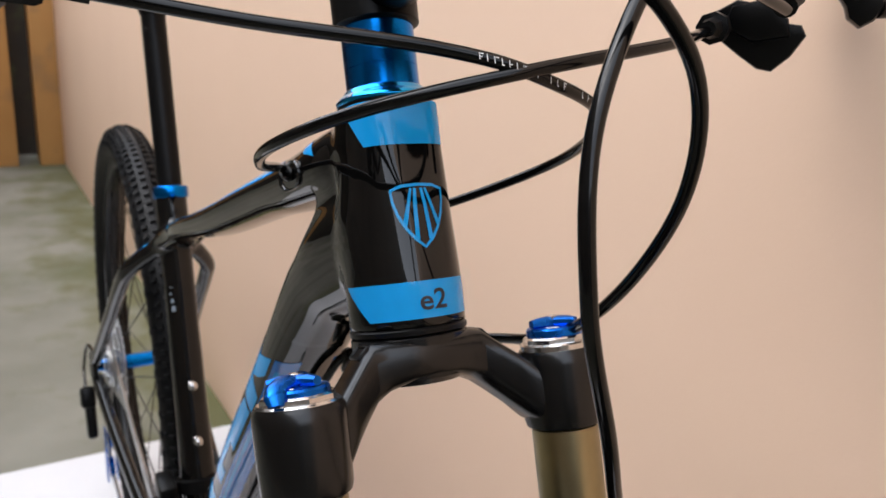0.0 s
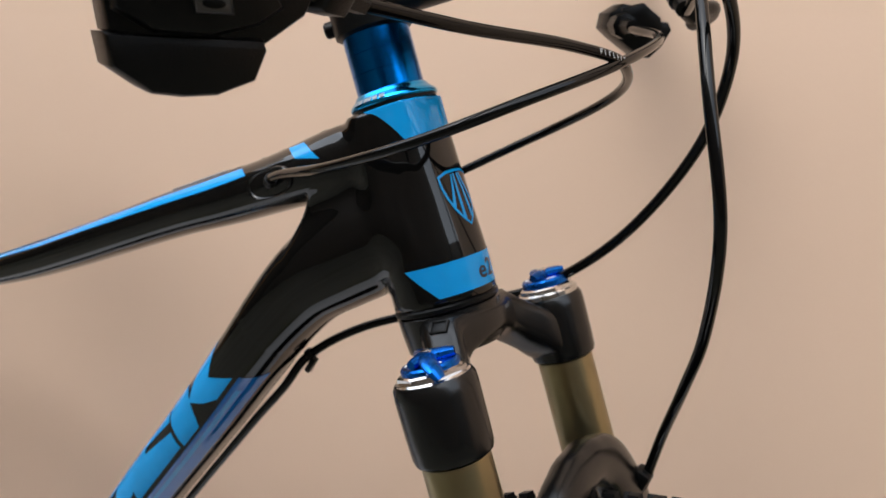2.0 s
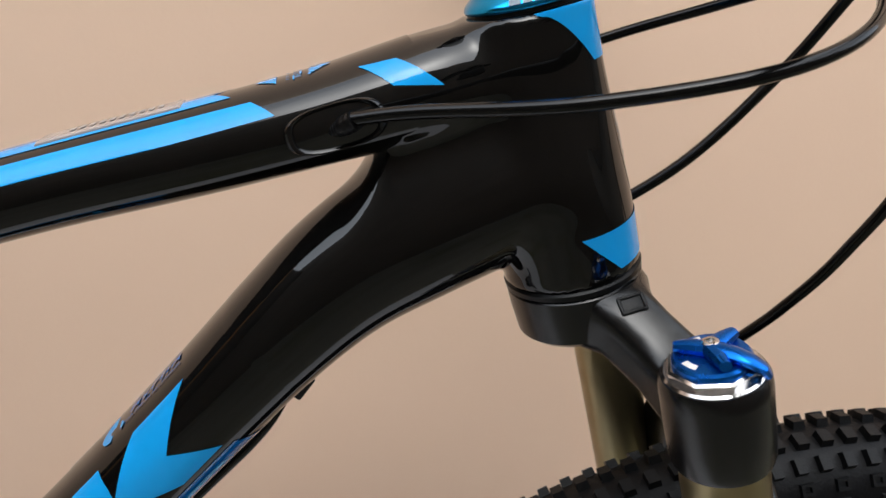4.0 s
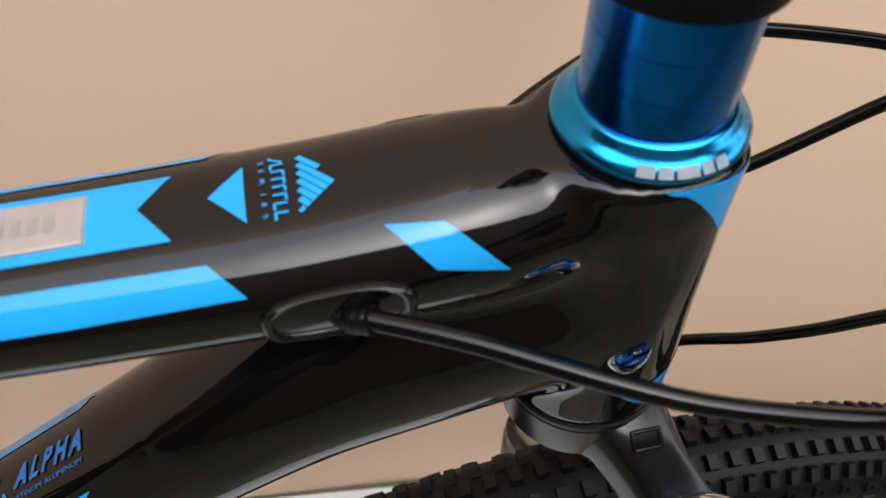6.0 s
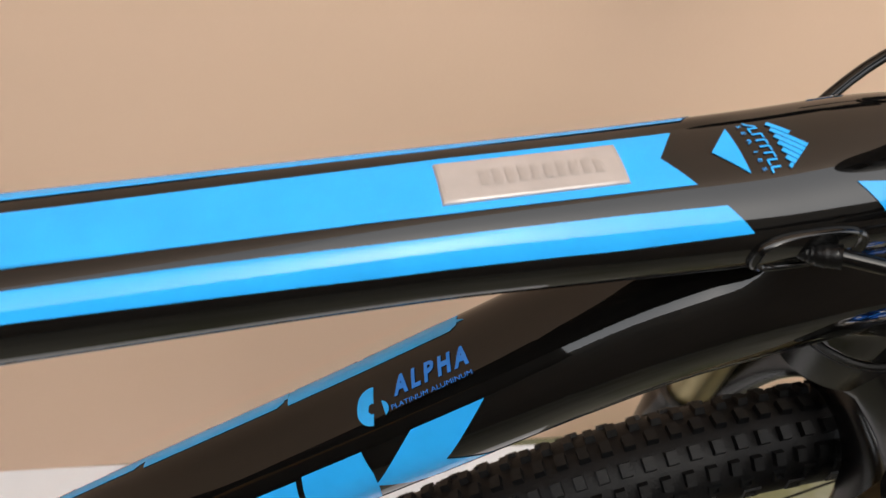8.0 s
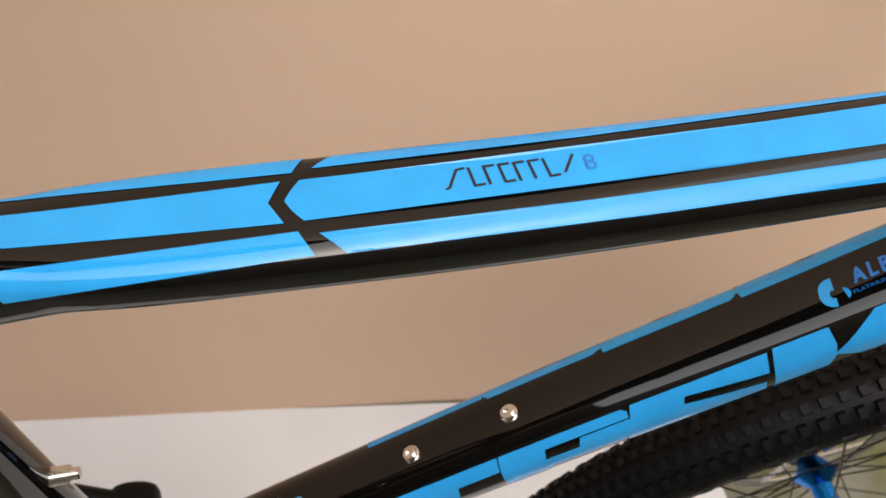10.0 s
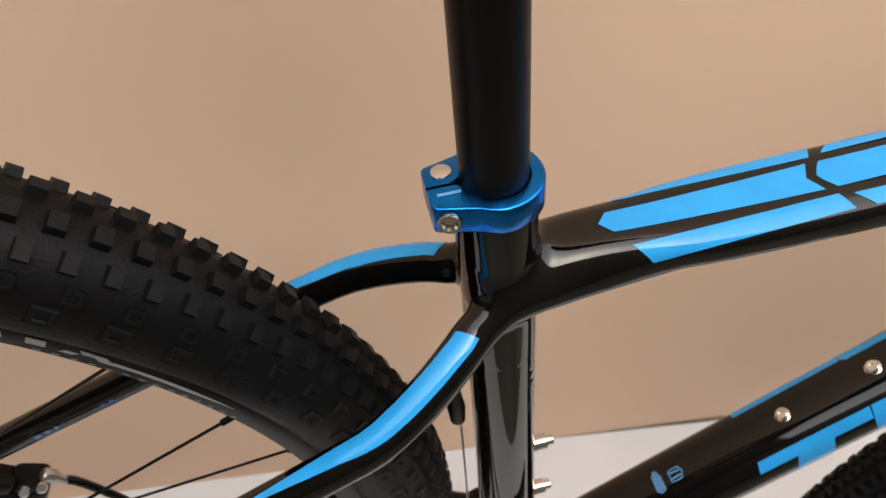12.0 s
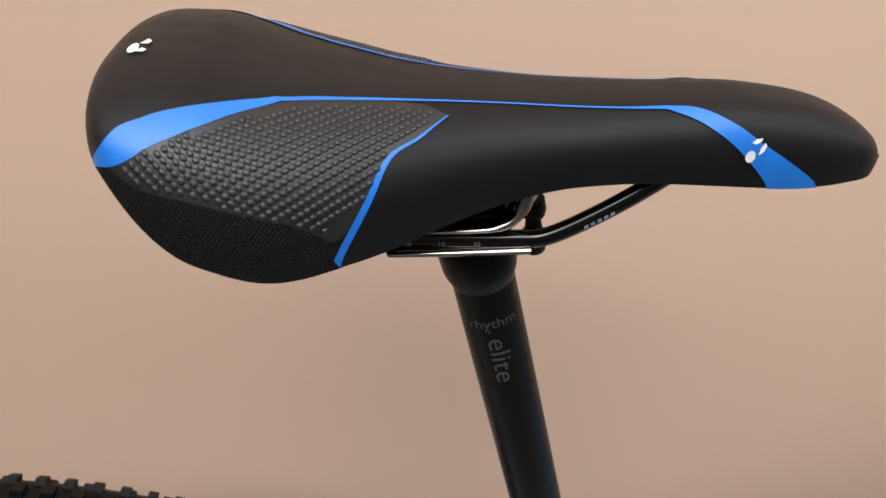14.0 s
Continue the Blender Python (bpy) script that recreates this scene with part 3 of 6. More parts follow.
part("bar_clamp", sweep([BAR + Vector((0, y, 0)) for y in (-0.024, -0.022, 0.022, 0.024)], [0.0185, 0.0205, 0.0205, 0.0185], 28), satin_black, stem)
for y in (-0.0105, 0.0105):
    lobe = part("faceplate", sweep([BAR + fwd * 0.009 + Vector((0, y + d, -0.006)) for d in (-0.0085, -0.0070, 0.0070, 0.0085)], [0.0150, 0.0180, 0.0180, 0.0150], 24), satin_black, stem, "rounded black faceplate lobe")
    for z in (-0.0225, 0.0150):
        p = BAR + fwd * 0.0215 + Vector((0, y, z))
        part("clamp_bolt", lathe([(0.0046, -0.014), (0.0046, 0.0008), (0.0040, 0.0016), (0.0026, 0.0016), (0.0024, -0.0004), (0.0, -0.0004)], p, fwd + Vector((0, 0, 0.35 if z > 0 else -0.35)), 16), satin_black, stem)
for z in (0.150, 0.170):
    part("steerer_bolt", lathe([(0.0042, -0.006), (0.0042, 0.003), (0.0032, 0.004)], steer(z, -0.020, -0.006), (-0.80, -0.5, -0.33), 14), satin_black, stem)
half = [(0.9385, 0.0, 0.9815), (0.9385, -0.045, 0.9820), (0.934, -0.11, 0.9860), (0.922, -0.18, 0.990), (0.900, -0.27, 0.992), (0.880, -0.345, 0.994)]
bar_line = [p for p in smooth_line([(x, -y, z) for x, y, z in reversed(half)] + half[1:], 6) if p.y < 0.281]
part("handlebar", sweep(bar_line, [0.0113 + 0.0045 * max(0, 1 - abs(p.y) / 0.09) for p in bar_line], 20), satin_black, bicycle, "satin black handlebar")
def tube_field(surf, P, s0, s1, first=0.0, last=0.0):
    """How far the places P lie outside a tube between s0 and s1 along it; first, last: how deep its ends sink under the full tube."""
    keep = (surf.s >= s0) & (surf.s <= s1)
    C, T, S = surf.v[keep], surf.t[keep], surf.s[keep]
    out = np.empty(len(P))
    for lo in range(0, len(P), 20000):
        q = P[lo:lo + 20000]
        i = np.argmin((q[:, :1] - C[None, :, 0]) ** 2 + (q[:, 2:] - C[None, :, 1]) ** 2, axis=1)
        at = S[i]
        for _ in range(3):
            d = q[:, (0, 2)] - np.stack([np.interp(at, S, C[:, k]) for k in (0, 1)], 1)
            t = np.stack([np.interp(at, S, T[:, k]) for k in (0, 1)], 1)
            past = (d * t).sum(1)
            at = np.clip(at + past, S[0], S[-1])
        up, side = np.abs(d[:, 1] * t[:, 0] - d[:, 0] * t[:, 1]), np.abs(q[:, 1])
        w, h, p = (np.interp(at, S, C[:, k]) for k in (2, 3, 4))
        f = np.maximum(((up / h) ** p + (side / w) ** p) ** (1 / p), 1e-6)
        sunk = first * np.clip(1 - (at - S[0]) / 0.013, 0, 1) + last * np.clip(1 - (S[-1] - at) / 0.013, 0, 1)
        out[lo:lo + 20000] = np.maximum((f - 1) / f * np.hypot(up, side) + sunk, np.abs(past) - 0.0005)
    return out


def pipe_field(pipe, P, s0, s1):
    """The same for a bent pipe and its mirror image."""
    keep = [i for i, d in enumerate(pipe.d) if s0 <= d <= s1]
    S, w, h = np.array(pipe.d)[keep], pipe.w[keep], pipe.h[keep]
    C, A, B = np.array([pipe.p[i] for i in keep]), np.array([pipe.axes[i][0] for i in keep]), np.array([pipe.axes[i][1] for i in keep])
    T = np.cross(A, B)
    T *= np.sign((T * np.gradient(C, axis=0)).sum(1))[:, None]
    q = P * np.array((1, 0, 1)) + np.abs(P[:, 1:2]) * np.array((0, -1, 0))
    at = S[np.argmin(((q[:, None] - C[None]) ** 2).sum(2), axis=1)]
    for _ in range(3):
        d = q - np.stack([np.interp(at, S, C[:, k]) for k in range(3)], 1)
        past = (d * np.stack([np.interp(at, S, T[:, k]) for k in range(3)], 1)).sum(1)
        at = np.clip(at + past, S[0], S[-1])
    a, b = ((d * np.stack([np.interp(at, S, X[:, k]) for k in range(3)], 1)).sum(1) for X in (A, B))
    f = np.maximum(np.hypot(a / np.interp(at, S, w), b / np.interp(at, S, h)), 1e-6)
    sunk = 0.00035 * np.clip(1 - (S[-1] - at) / 0.013, 0, 1)
    return np.maximum((f - 1) / f * np.hypot(a, b) + sunk, np.abs(past) - 0.0005)


def rod_field(o, axis, P, r, h0, h1):
    """The same for a round rod."""
    d = P - np.array(o)
    t = d @ np.array(axis)
    sunk = 0.0006 * np.clip(1 - (t - h0) / 0.015, 0, 1)
    return np.maximum(np.sqrt(np.maximum((d * d).sum(1) - t * t, 0)) - r + sunk, np.maximum(h0 - t, t - h1))


def blend(a, b, k):
    """The union of two fields with a fillet about k wide."""
    return np.minimum(a, b) - np.maximum(k - np.abs(a - b), 0) ** 2 / (4 * k)


def skin(name, field, lo, hi, step, label):
    """The surface where a field is nought, as one smooth mesh."""
    n = [int(round((b - a) / step)) + 1 for a, b in zip(lo, hi)]
    grid = np.stack(np.meshgrid(*[a + step * np.arange(k) for a, k in zip(lo, n)], indexing="ij"), -1)
    F = field(grid.reshape(-1, 3)).reshape(n)
    total, count = np.zeros([k - 1 for k in n] + [3]), np.zeros([k - 1 for k in n])
    base = np.stack(np.meshgrid(*[np.arange(k - 1) for k in n], indexing="ij"), -1).astype(float)
    for ax in range(3):
        for b in (0, 1):
            for c in (0, 1):
                off0 = [0, 0, 0]
                off0[(ax + 1) % 3], off0[(ax + 2) % 3] = b, c
                off1 = list(off0)
                off1[ax] = 1
                f0, f1 = (F[o[0]:n[0] - 1 + o[0], o[1]:n[1] - 1 + o[1], o[2]:n[2] - 1 + o[2]] for o in (off0, off1))
                cross = (f0 < 0) != (f1 < 0)
                u = np.where(cross, f0 / np.where(cross, f0 - f1, 1), 0)
                at = base + np.array(off0)
                at[..., ax] += u
                total += at * cross[..., None]
                count += cross
    used = count > 0
    index = -np.ones(used.shape, int)
    index[used] = np.arange(used.sum())
    co = np.array(lo) + step * total[used] / count[used][:, None]

    def slope(q):
        e = 2e-4
        return np.stack([(field(q + e * k) - field(q - e * k)) / (2 * e) for k in np.eye(3)], 1)

    for _ in range(2):
        g = slope(co)
        co -= g * (field(co) / np.maximum((g * g).sum(1), 0.2))[:, None]
    faces = []
    for ax in range(3):
        b, c = (ax + 1) % 3, (ax + 2) % 3
        f0, f1 = np.moveaxis(F, ax, 0)[:-1], np.moveaxis(F, ax, 0)[1:]
        cross = np.moveaxis((f0 < 0) != (f1 < 0), 0, ax)
        inside = np.moveaxis(f0 < 0, 0, ax)
        for cell in np.argwhere(cross):
            if min(cell[b], cell[c]) < 1 or cell[b] > n[b] - 2 or cell[c] > n[c] - 2:
                continue
            quad = []
            for db, dc in ((-1, -1), (0, -1), (0, 0), (-1, 0)):
                q = list(cell)
                q[b], q[c] = q[b] + db, q[c] + dc
                quad.append(int(index[tuple(q)]))
            faces.append(tuple(quad if inside[tuple(cell)] else quad[::-1]))
    ob = part(name, (co, faces), gloss_black, bicycle, label, sharp=180)
    g = slope(co)
    quads = np.array(faces)
    ends = np.concatenate([quads[:, (k, (k + 1) % 4)] for k in range(4)])
    for _ in range(4):
        g /= np.maximum(np.linalg.norm(g, axis=1), 1e-6)[:, None]
        around = g * 2
        np.add.at(around, ends[:, 0], g[ends[:, 1]])
        g = around
    g /= np.maximum(np.linalg.norm(g, axis=1), 1e-6)[:, None]
    ob.data.normals_split_custom_set_from_vertices(g.tolist())
    return ob


def laid(field, geo, off=0.0003):
    """A coat pushed out to lie on a weld."""
    q = np.array([tuple(v) for v in geo[0]])
    for _ in range(4):
        g = np.stack([(field(q + 2e-4 * k) - field(q - 2e-4 * k)) / 4e-4 for k in np.eye(3)], 1)
        q = q - g * ((field(q) - off) / np.maximum((g * g).sum(1), 0.3))[:, None]
    return q.tolist(), geo[1]


def draped(field, geo, way, off=0.0003):
    """A coat let down against a way onto a weld."""
    way = np.array(Vector(way).normalized())
    q = np.array([tuple(v) for v in geo[0]]) + way * 0.012
    for _ in range(40):
        q = q - way * np.clip(field(q) - off, -0.001, 0.006)[:, None] * 0.7
    return q.tolist(), geo[1]


def head_field(P):
    tt, dt, ht = tube_field(TT, P, 0.532, 0.60, 0.00035), tube_field(DT, P, 0.542, DT.length, 0.00035), tube_field(HT, P, 0.0, 0.1040)
    t = (P - np.array(A0)) @ np.array(U)
    ht = -blend(-ht, t + 0.0004, 0.0016)
    x, y, z = P.T
    web = -blend(np.minimum(x - 0.8220, 0.878 - x), 0.0155 - np.abs(y), 0.008)
    web = np.maximum(web, np.maximum((z - 0.8728) * 0.93 - (x - 0.842) * 0.37, (x - 0.8402) * 0.537 - (z - 0.8168) * 0.843))
    tt = blend(tt, web, 0.008)
    return -blend(-blend(blend(tt, dt, 0.012), ht, 0.007) + 0.0001, 0.1036 - t, 0.0032)


head_tube = skin("head_tube", head_field, (0.752, -0.033, 0.712), (0.941, 0.033, 0.922), 0.0015, "glossy black tapered head tube with blue bands, smoothly welded")
# bands and shield of the head tube (0 degrees points straight ahead)
for name, rim in (("lower_band", [(0.004, 63), (0.0205, 93)]), ("upper_band", [(0.082, 55), (0.1022, 93)])):
    (t0, w0), (t1, w1) = rim
    g = ([], [])
    n = 40
    for i in range(n + 1):
        t = t0 + (t1 - t0) * i / n
        w = w0 + (w1 - w0) * i / n
        g[0].extend(HT.at(t, w * (2 * k / n - 1), 0.0003) for k in range(n + 1))
    for i in range(n):
        for k in range(n):
            q = i * (n + 1) + k
            g[1].append((q, q + 1, q + n + 2, q + n + 1))
    part(name, laid(head_field, g), sky_blue, head_tube, "sky-blue painted band with slanted ends")


rim_line = [(0.0634, 0.0), (0.0630, -0.006), (0.0612, -0.0118), (0.056, -0.0117), (0.050, -0.0102), (0.044, -0.0074), (0.039, -0.0038), (0.0353, 0.0)]
rim_line += [(s, -c) for s, c in rim_line[-2::-1]]
shield = [stroke(HT, rim_line, 0.0014, 0.0256)] + [stroke(HT, [(0.0618, c * 0.30), (0.054, c * 0.62), (end, c)], (0.0010, 0.0015, 0.0021), 0.0256) for c, end in ((-0.0078, 0.0450), (-0.0030, 0.0388), (0.0030, 0.0388), (0.0078, 0.0450))]
part("shield_mark", join(*shield), sky_blue, head_tube, "sky-blue outlined shield mark")
part("lettering", ([HT.at(0.0078 + y, 13 - math.degrees(x * 1.15 / 0.0275), 0.0006) for x, y in letters("e2", 0.0090, 0.0002)[0]], letters("e2", 0.0090, 0.0002)[1]), dark_print, head_tube, "dark letters on the blue band")

part("lower_headset_cup", lathe([(0.0262, -0.0035), (0.0277, -0.003), (0.0279, -0.0008), (0.0266, 0.0003)], A0, U, 48), plastic, bicycle)
for q in cap_print:
    part("cap_marking", (q, [(i, i + 1, i + 7, i + 6) for i in range(5)]), worn_print, headset_cap, "pale worn print on the headset cap")


class Pipe:
    """A bent pipe with an oval section: its points, and a half width and half height for each."""
    def __init__(self, points, sizes, n=8):
        self.p = smooth_line(points, n)
        k = np.linspace(0, len(sizes) - 1, len(self.p))
        self.w, self.h = (np.interp(k, range(len(sizes)), [q[i] for q in sizes]) for i in (0, 1))
        d = [0.0]
        for a, b in zip(self.p, self.p[1:]):
            d.append(d[-1] + (b - a).length)
        self.d, self.length = d, d[-1]
        self.axes = []
        for i in range(len(self.p)):
            t = (self.p[min(i + 1, len(self.p) - 1)] - self.p[max(i - 1, 0)]).normalized()
            side = t.cross(Vector((0, 0, 1))).normalized()
            if side.y > 0:
                side = -side
            up = side.cross(t)
            self.axes.append((side, up if up.z > 0 else -up))

    def at(self, s, a, off=0.0):
        i = min(max(int(np.searchsorted(self.d, s)) - 1, 0), len(self.p) - 2)
        u = (s - self.d[i]) / (self.d[i + 1] - self.d[i])
        c = self.p[i].lerp(self.p[i + 1], u)
        side, up = (self.axes[i][k].lerp(self.axes[i + 1][k], u) for k in (0, 1))
        w, h = (np.interp(s, self.d, q) + off for q in (self.w, self.h))
        return c + side * w * math.sin(radians(a)) + up * h * math.cos(radians(a))

    def mesh(self, na=28, first=0.0):
        return rings([[self.at(s, -360 * k / na) for k in range(na)] for s in self.d if s >= first])


# ---- rear frame ----
st_base = post_at(0.305)
seat_tube = part("seat_tube", lathe([(0.0195, 0.0), (0.0195, 0.10), (0.0178, 0.20), (0.0168, 0.30), (0.0166, 0.40), (0.0170, 0.425), (0.0168, 0.4335 + 0.0165)], st_base, POST, 44), gloss_black, bicycle, "glossy black seat tube")
stay_r = [(0.455, -0.0060, 0.7215), (0.412, -0.0098, 0.7048), (0.372, -0.0118, 0.6892), (0.345, -0.0140, 0.6780), (0.334, -0.0170, 0.6702), (0.327, -0.0208, 0.6630), (0.3188, -0.0281, 0.6555), (0.3081, -0.0363, 0.6448),
          (0.2969, -0.0432, 0.6336), (0.2863, -0.0475, 0.6234), (0.2729, -0.0493, 0.6120), (0.240, -0.0520, 0.5830), (0.200, -0.0545, 0.5470), (0.110, -0.0610, 0.4645), (0.035, -0.0665, 0.3960)]
stay_size = [(0.0060, 0.0060), (0.0080, 0.0082), (0.0082, 0.0090), (0.0085, 0.0094), (0.0088, 0.0097)] + [(0.0092, 0.0096)] * 4 + [(0.0090, 0.0094)] * 3 + [(0.0088, 0.0092)] * 3
STAY = Pipe(stay_r, stay_size)
for k in (1, -1):
    turn = (lambda g: g) if k > 0 else mirrored
    stay = part("seat_stay", turn(STAY.mesh(28, 0.15)), gloss_black, bicycle, "glossy black bent seat stay with a blue stripe")
    for s0, s1 in ((0.354, 0.358), (0.3595, 0.364), (0.394, 0.398), (0.400, 0.405), (0.407, 0.413)):
        part("print_bar", turn(decal(STAY, [(-99, s0), (-84, s0 + 0.001)], [(-99, s1), (-84, s1 - 0.001)], ns=3)), deep_blue, stay, "small blue print")
    part("blue_stripe", turn(decal(STAY, [(-38, 0.1475), (29, 0.1436)], [(-38, 0.190), (-18, 0.232), (2, 0.278), (15, 0.245), (29, 0.212)], ns=30)), sky_blue, stay)
    cs = Pipe([(0.452, -0.030, 0.312), (0.40, -0.040, 0.318), (0.30, -0.050, 0.330), (0.16, -0.060, 0.350), (0.04, -0.066, 0.368)], [(0.010, 0.014), (0.0085, 0.0125), (0.0085, 0.0115), (0.0085, 0.0105), (0.0085, 0.0105)])
    cstay = part("chain_stay", turn(cs.mesh()), gloss_black, bicycle, "glossy black chain stay")
    part("pale_line", turn(decal(cs, [(60, 0.12), (75, 0.12)], [(60, 0.30), (75, 0.30)], ns=12)), grey_print, cstay)
    part("dropout", slab([(-0.03, -0.02), (0.02, -0.03), (0.045, -0.012), (0.04, 0.012), (0.032, 0.036), (0.018, 0.036), (-0.02, 0.015)], (REAR.x, -0.069 * k, REAR.z), (1, 0, 0), (0, 0, 1), 0.007, 0.0015), satin_black, bicycle)
WEB = Pipe([(0.333, -0.0100, 0.6790), (0.348, -0.0090, 0.6860), (0.369, -0.0090, 0.6965), (0.396, -0.0085, 0.7055), (0.420, -0.0060, 0.7140)], [(0.0085, 0.0080), (0.0080, 0.0078), (0.0078, 0.0076), (0.0066, 0.0062), (0.0040, 0.0040)])


def seat_field(P, far=0.16):
    tt, st = tube_field(TT, P, 0.004, far, 0.0, 0.00035), rod_field(st_base, POST, P, 0.0168, 0.33, 0.436)
    stays = blend(pipe_field(STAY, P, 0.0, 0.17), pipe_field(WEB, P, 0.0, WEB.length), 0.006)
    k = 0.0005 + 0.0055 * np.clip((0.425 - P[:, 0]) / 0.045, 0, 1)
    return blend(blend(tt, stays, k), st, 0.007) - 0.0001


skin("seat_weld", seat_field, (0.272, -0.060, 0.608), (0.476, 0.060, 0.746), 0.0015, "glossy black smooth weld of the seat tube")


wide_seat = lambda P: seat_field(P, 0.25)
panel = []
for v in np.linspace(-1, 1, 17):
    for u in np.linspace(0, 1, 61):
        q = 0.0580 + 0.0050 * abs(v) + (0.1537 + 0.0043 * abs(v) - 0.0580 - 0.0050 * abs(v)) * u
        panel.append(tt_at(q, -v * (0.0056 + 0.0027 * (q - 0.06) / 0.098)))
part("rear_panel", draped(wide_seat, (panel, [(i * 61 + j, i * 61 + j + 1, i * 61 + j + 62, i * 61 + j + 61) for i in range(16) for j in range(60)]), (-0.35, 0, 0.94)), sky_blue, top_tube)
edge = [Vector(q) for q in ((0.3852, -0.0131, 0.7108), (0.4715, -0.0120, 0.7426), (0.4764, -0.0198, 0.7417), (0.3950, -0.0190, 0.7062))]
stripe = draped(wide_seat, ([edge[0].lerp(edge[1], u).lerp(edge[3].lerp(edge[2], u), v) for v in np.linspace(0, 1, 17) for u in np.linspace(0, 1, 61)],
                            [(i * 61 + j, i * 61 + j + 1, i * 61 + j + 62, i * 61 + j + 61) for i in range(16) for j in range(60)]), (-0.2, -0.6, 0.8))
part("rear_stripe", stripe, sky_blue, top_tube)
part("rear_stripe", mirrored(stripe), sky_blue, top_tube)
part("bottom_bracket_shell", lathe([(0.021, -0.046), (0.0225, -0.044), (0.0225, 0.044), (0.021, 0.046)], BOTTOM, (0, 1, 0), 40), gloss_black, bicycle)

# small worn print low on the seat tube
for z0, z1, b0, b1 in ((0.6020, 0.6075, 32, 46), (0.6110, 0.6150, 36, 48), (0.6200, 0.6215, 42, 52), (0.6270, 0.6280, 36, 46)):
    v = [post_at(z) + (Vector((0.946, 0, 0.324)) * math.cos(radians(b)) + Vector((0, -1, 0)) * math.sin(radians(b))) * 0.0173 for z in (z0, z1) for b in np.linspace(b0, b1, 6)]
    part("print_bar", (v, [(i, i + 1, i + 7, i + 6) for i in range(5)]), worn_print, seat_tube)
# bottle bolts
for s in (0.2522, 0.3157):
    p = Vector(DT.at(s, -2, 0.0))
    part("bottle_bolt", lathe([(0.0052, -0.001), (0.0052, 0.0006), (0.0044, 0.0010), (0.0044, 0.0028), (0.0034, 0.0040), (0.0018, 0.0040), (0.0016, 0.0022), (0, 0.0022)], p, (-0.809, 0, 0.588), 20), silver, down_tube, "bright steel bottle cage bolt")
for z in (0.522, 0.463):
    p = post_at(z, 0.0165)
    part("bottle_bolt", lathe([(0.0050, 0.0), (0.0050, 0.0022), (0.0046, 0.0026), (0.0046, 0.0090), (0.0030, 0.0094), (0.0030, 0.0130), (0.0022, 0.0134)], p, (0.946, 0, 0.324), 20), silver, seat_tube, "bright steel bottle cage bolt")

# seat clamp: one band whose ends run straight back into two lugs
AHEAD = Vector((0.946, 0, 0.324))
CLAMP = post_at(0.7282)


def clamp_at(u, y, h):
    return CLAMP + AHEAD * u + Vector((0, y, 0)) + POST * h


half = [((-0.0264, -0.0095), (-0.0264, -0.0007)), ((-0.0260, -0.0112), (-0.0235, -0.0007)), ((-0.0246, -0.0122), (-0.0215, -0.0007)), ((-0.0200, -0.0133), (-0.0185, -0.0007)), ((-0.0160, -0.0144), (-0.0155, -0.0008)), ((-0.0120, -0.0155), (-0.0134, -0.0022)), ((-0.0085, -0.0166), (-0.0123, -0.0055))]
for d in range(112, 0, -8):
    r = 0.0194 if d < 104 else 0.0190
    half.append(((r * math.cos(radians(d)), -r * math.sin(radians(d))), (0.0137 * math.cos(radians(d + 10 * d / 112)), -0.0137 * math.sin(radians(d + 10 * d / 112)))))
pairs = half + [((0.0194, 0), (0.0137, 0))] + [((a, -b), (c, -d)) for (a, b), (c, d) in half[::-1]]
loops = []
for o, i in pairs:
    o, i = Vector(o), Vector(i)
    e = (o - i).normalized() * 0.0011
    loops.append([clamp_at(q.x, q.y, h) for q, h in ((o, -0.0054), (o, 0.0054), (o - e * 0.35, 0.0061), (o - e, 0.0065), (i + e * 0.4, 0.0065), (i, 0.0060), (i, -0.0060), (i + e * 0.4, -0.0065), (o - e, -0.0065), (o - e * 0.35, -0.0061))])
clamp = part("seat_clamp", rings(loops), anodized, bicycle, "blue anodized seat post clamp with a steel bolt")
part("clamp_bolt", lathe([(0.0046, -0.003), (0.0046, 0.0012), (0.0043, 0.0018), (0.0030, 0.0019), (0.0027, 0.0012), (0.0022, 0.0002), (0, 0.0002)], clamp_at(-0.0205, -0.0132, 0.0), Vector((-0.25, -0.97, 0)), 24), bolt_steel, clamp, "steel bolt")
part("clamp_pin", lathe([(0.0040, -0.002), (0.0040, 0.0003), (0.0034, 0.0006), (0, 0.0006)], clamp_at(-0.0190, 0.0072, 0.0065), POST, 24), silver, clamp, "steel pin")
cm = Matrix(((AHEAD.x, 0, POST.x, 0), (0, 1, 0, 0), (AHEAD.z, 0, POST.z, 0), (0, 0, 0, 1)))
part("clamp_marking", block((0.0090, 0.0013, 0.0002), Matrix.Translation(clamp_at(-0.0185, -0.0052, 0.0067)) @ cm, 0), pale_blue_print, clamp)

# seat post
def pz(z, r):
    q = post_at(z)
    return (q.x, q.z, r, r, 2)


SP = Tube([pz(0.690, 0.0134), pz(0.80, 0.0134), pz(0.90, 0.0134), pz(0.9220, 0.0134)])
seat_post = part("seat_post", SP.mesh(30, 44), satin_black, bicycle, "satin black seat post with grey letters")
part("post_head", lathe([(0.0133, 0.0060), (0.0140, 0.0082), (0.0151, 0.0112), (0.0158, 0.0145), (0.0161, 0.021), (0.0157, 0.0262)], post_at(0.9105), POST, 44), satin_black, bicycle)
v, f = letters("elite", 0.0092, 0.0)
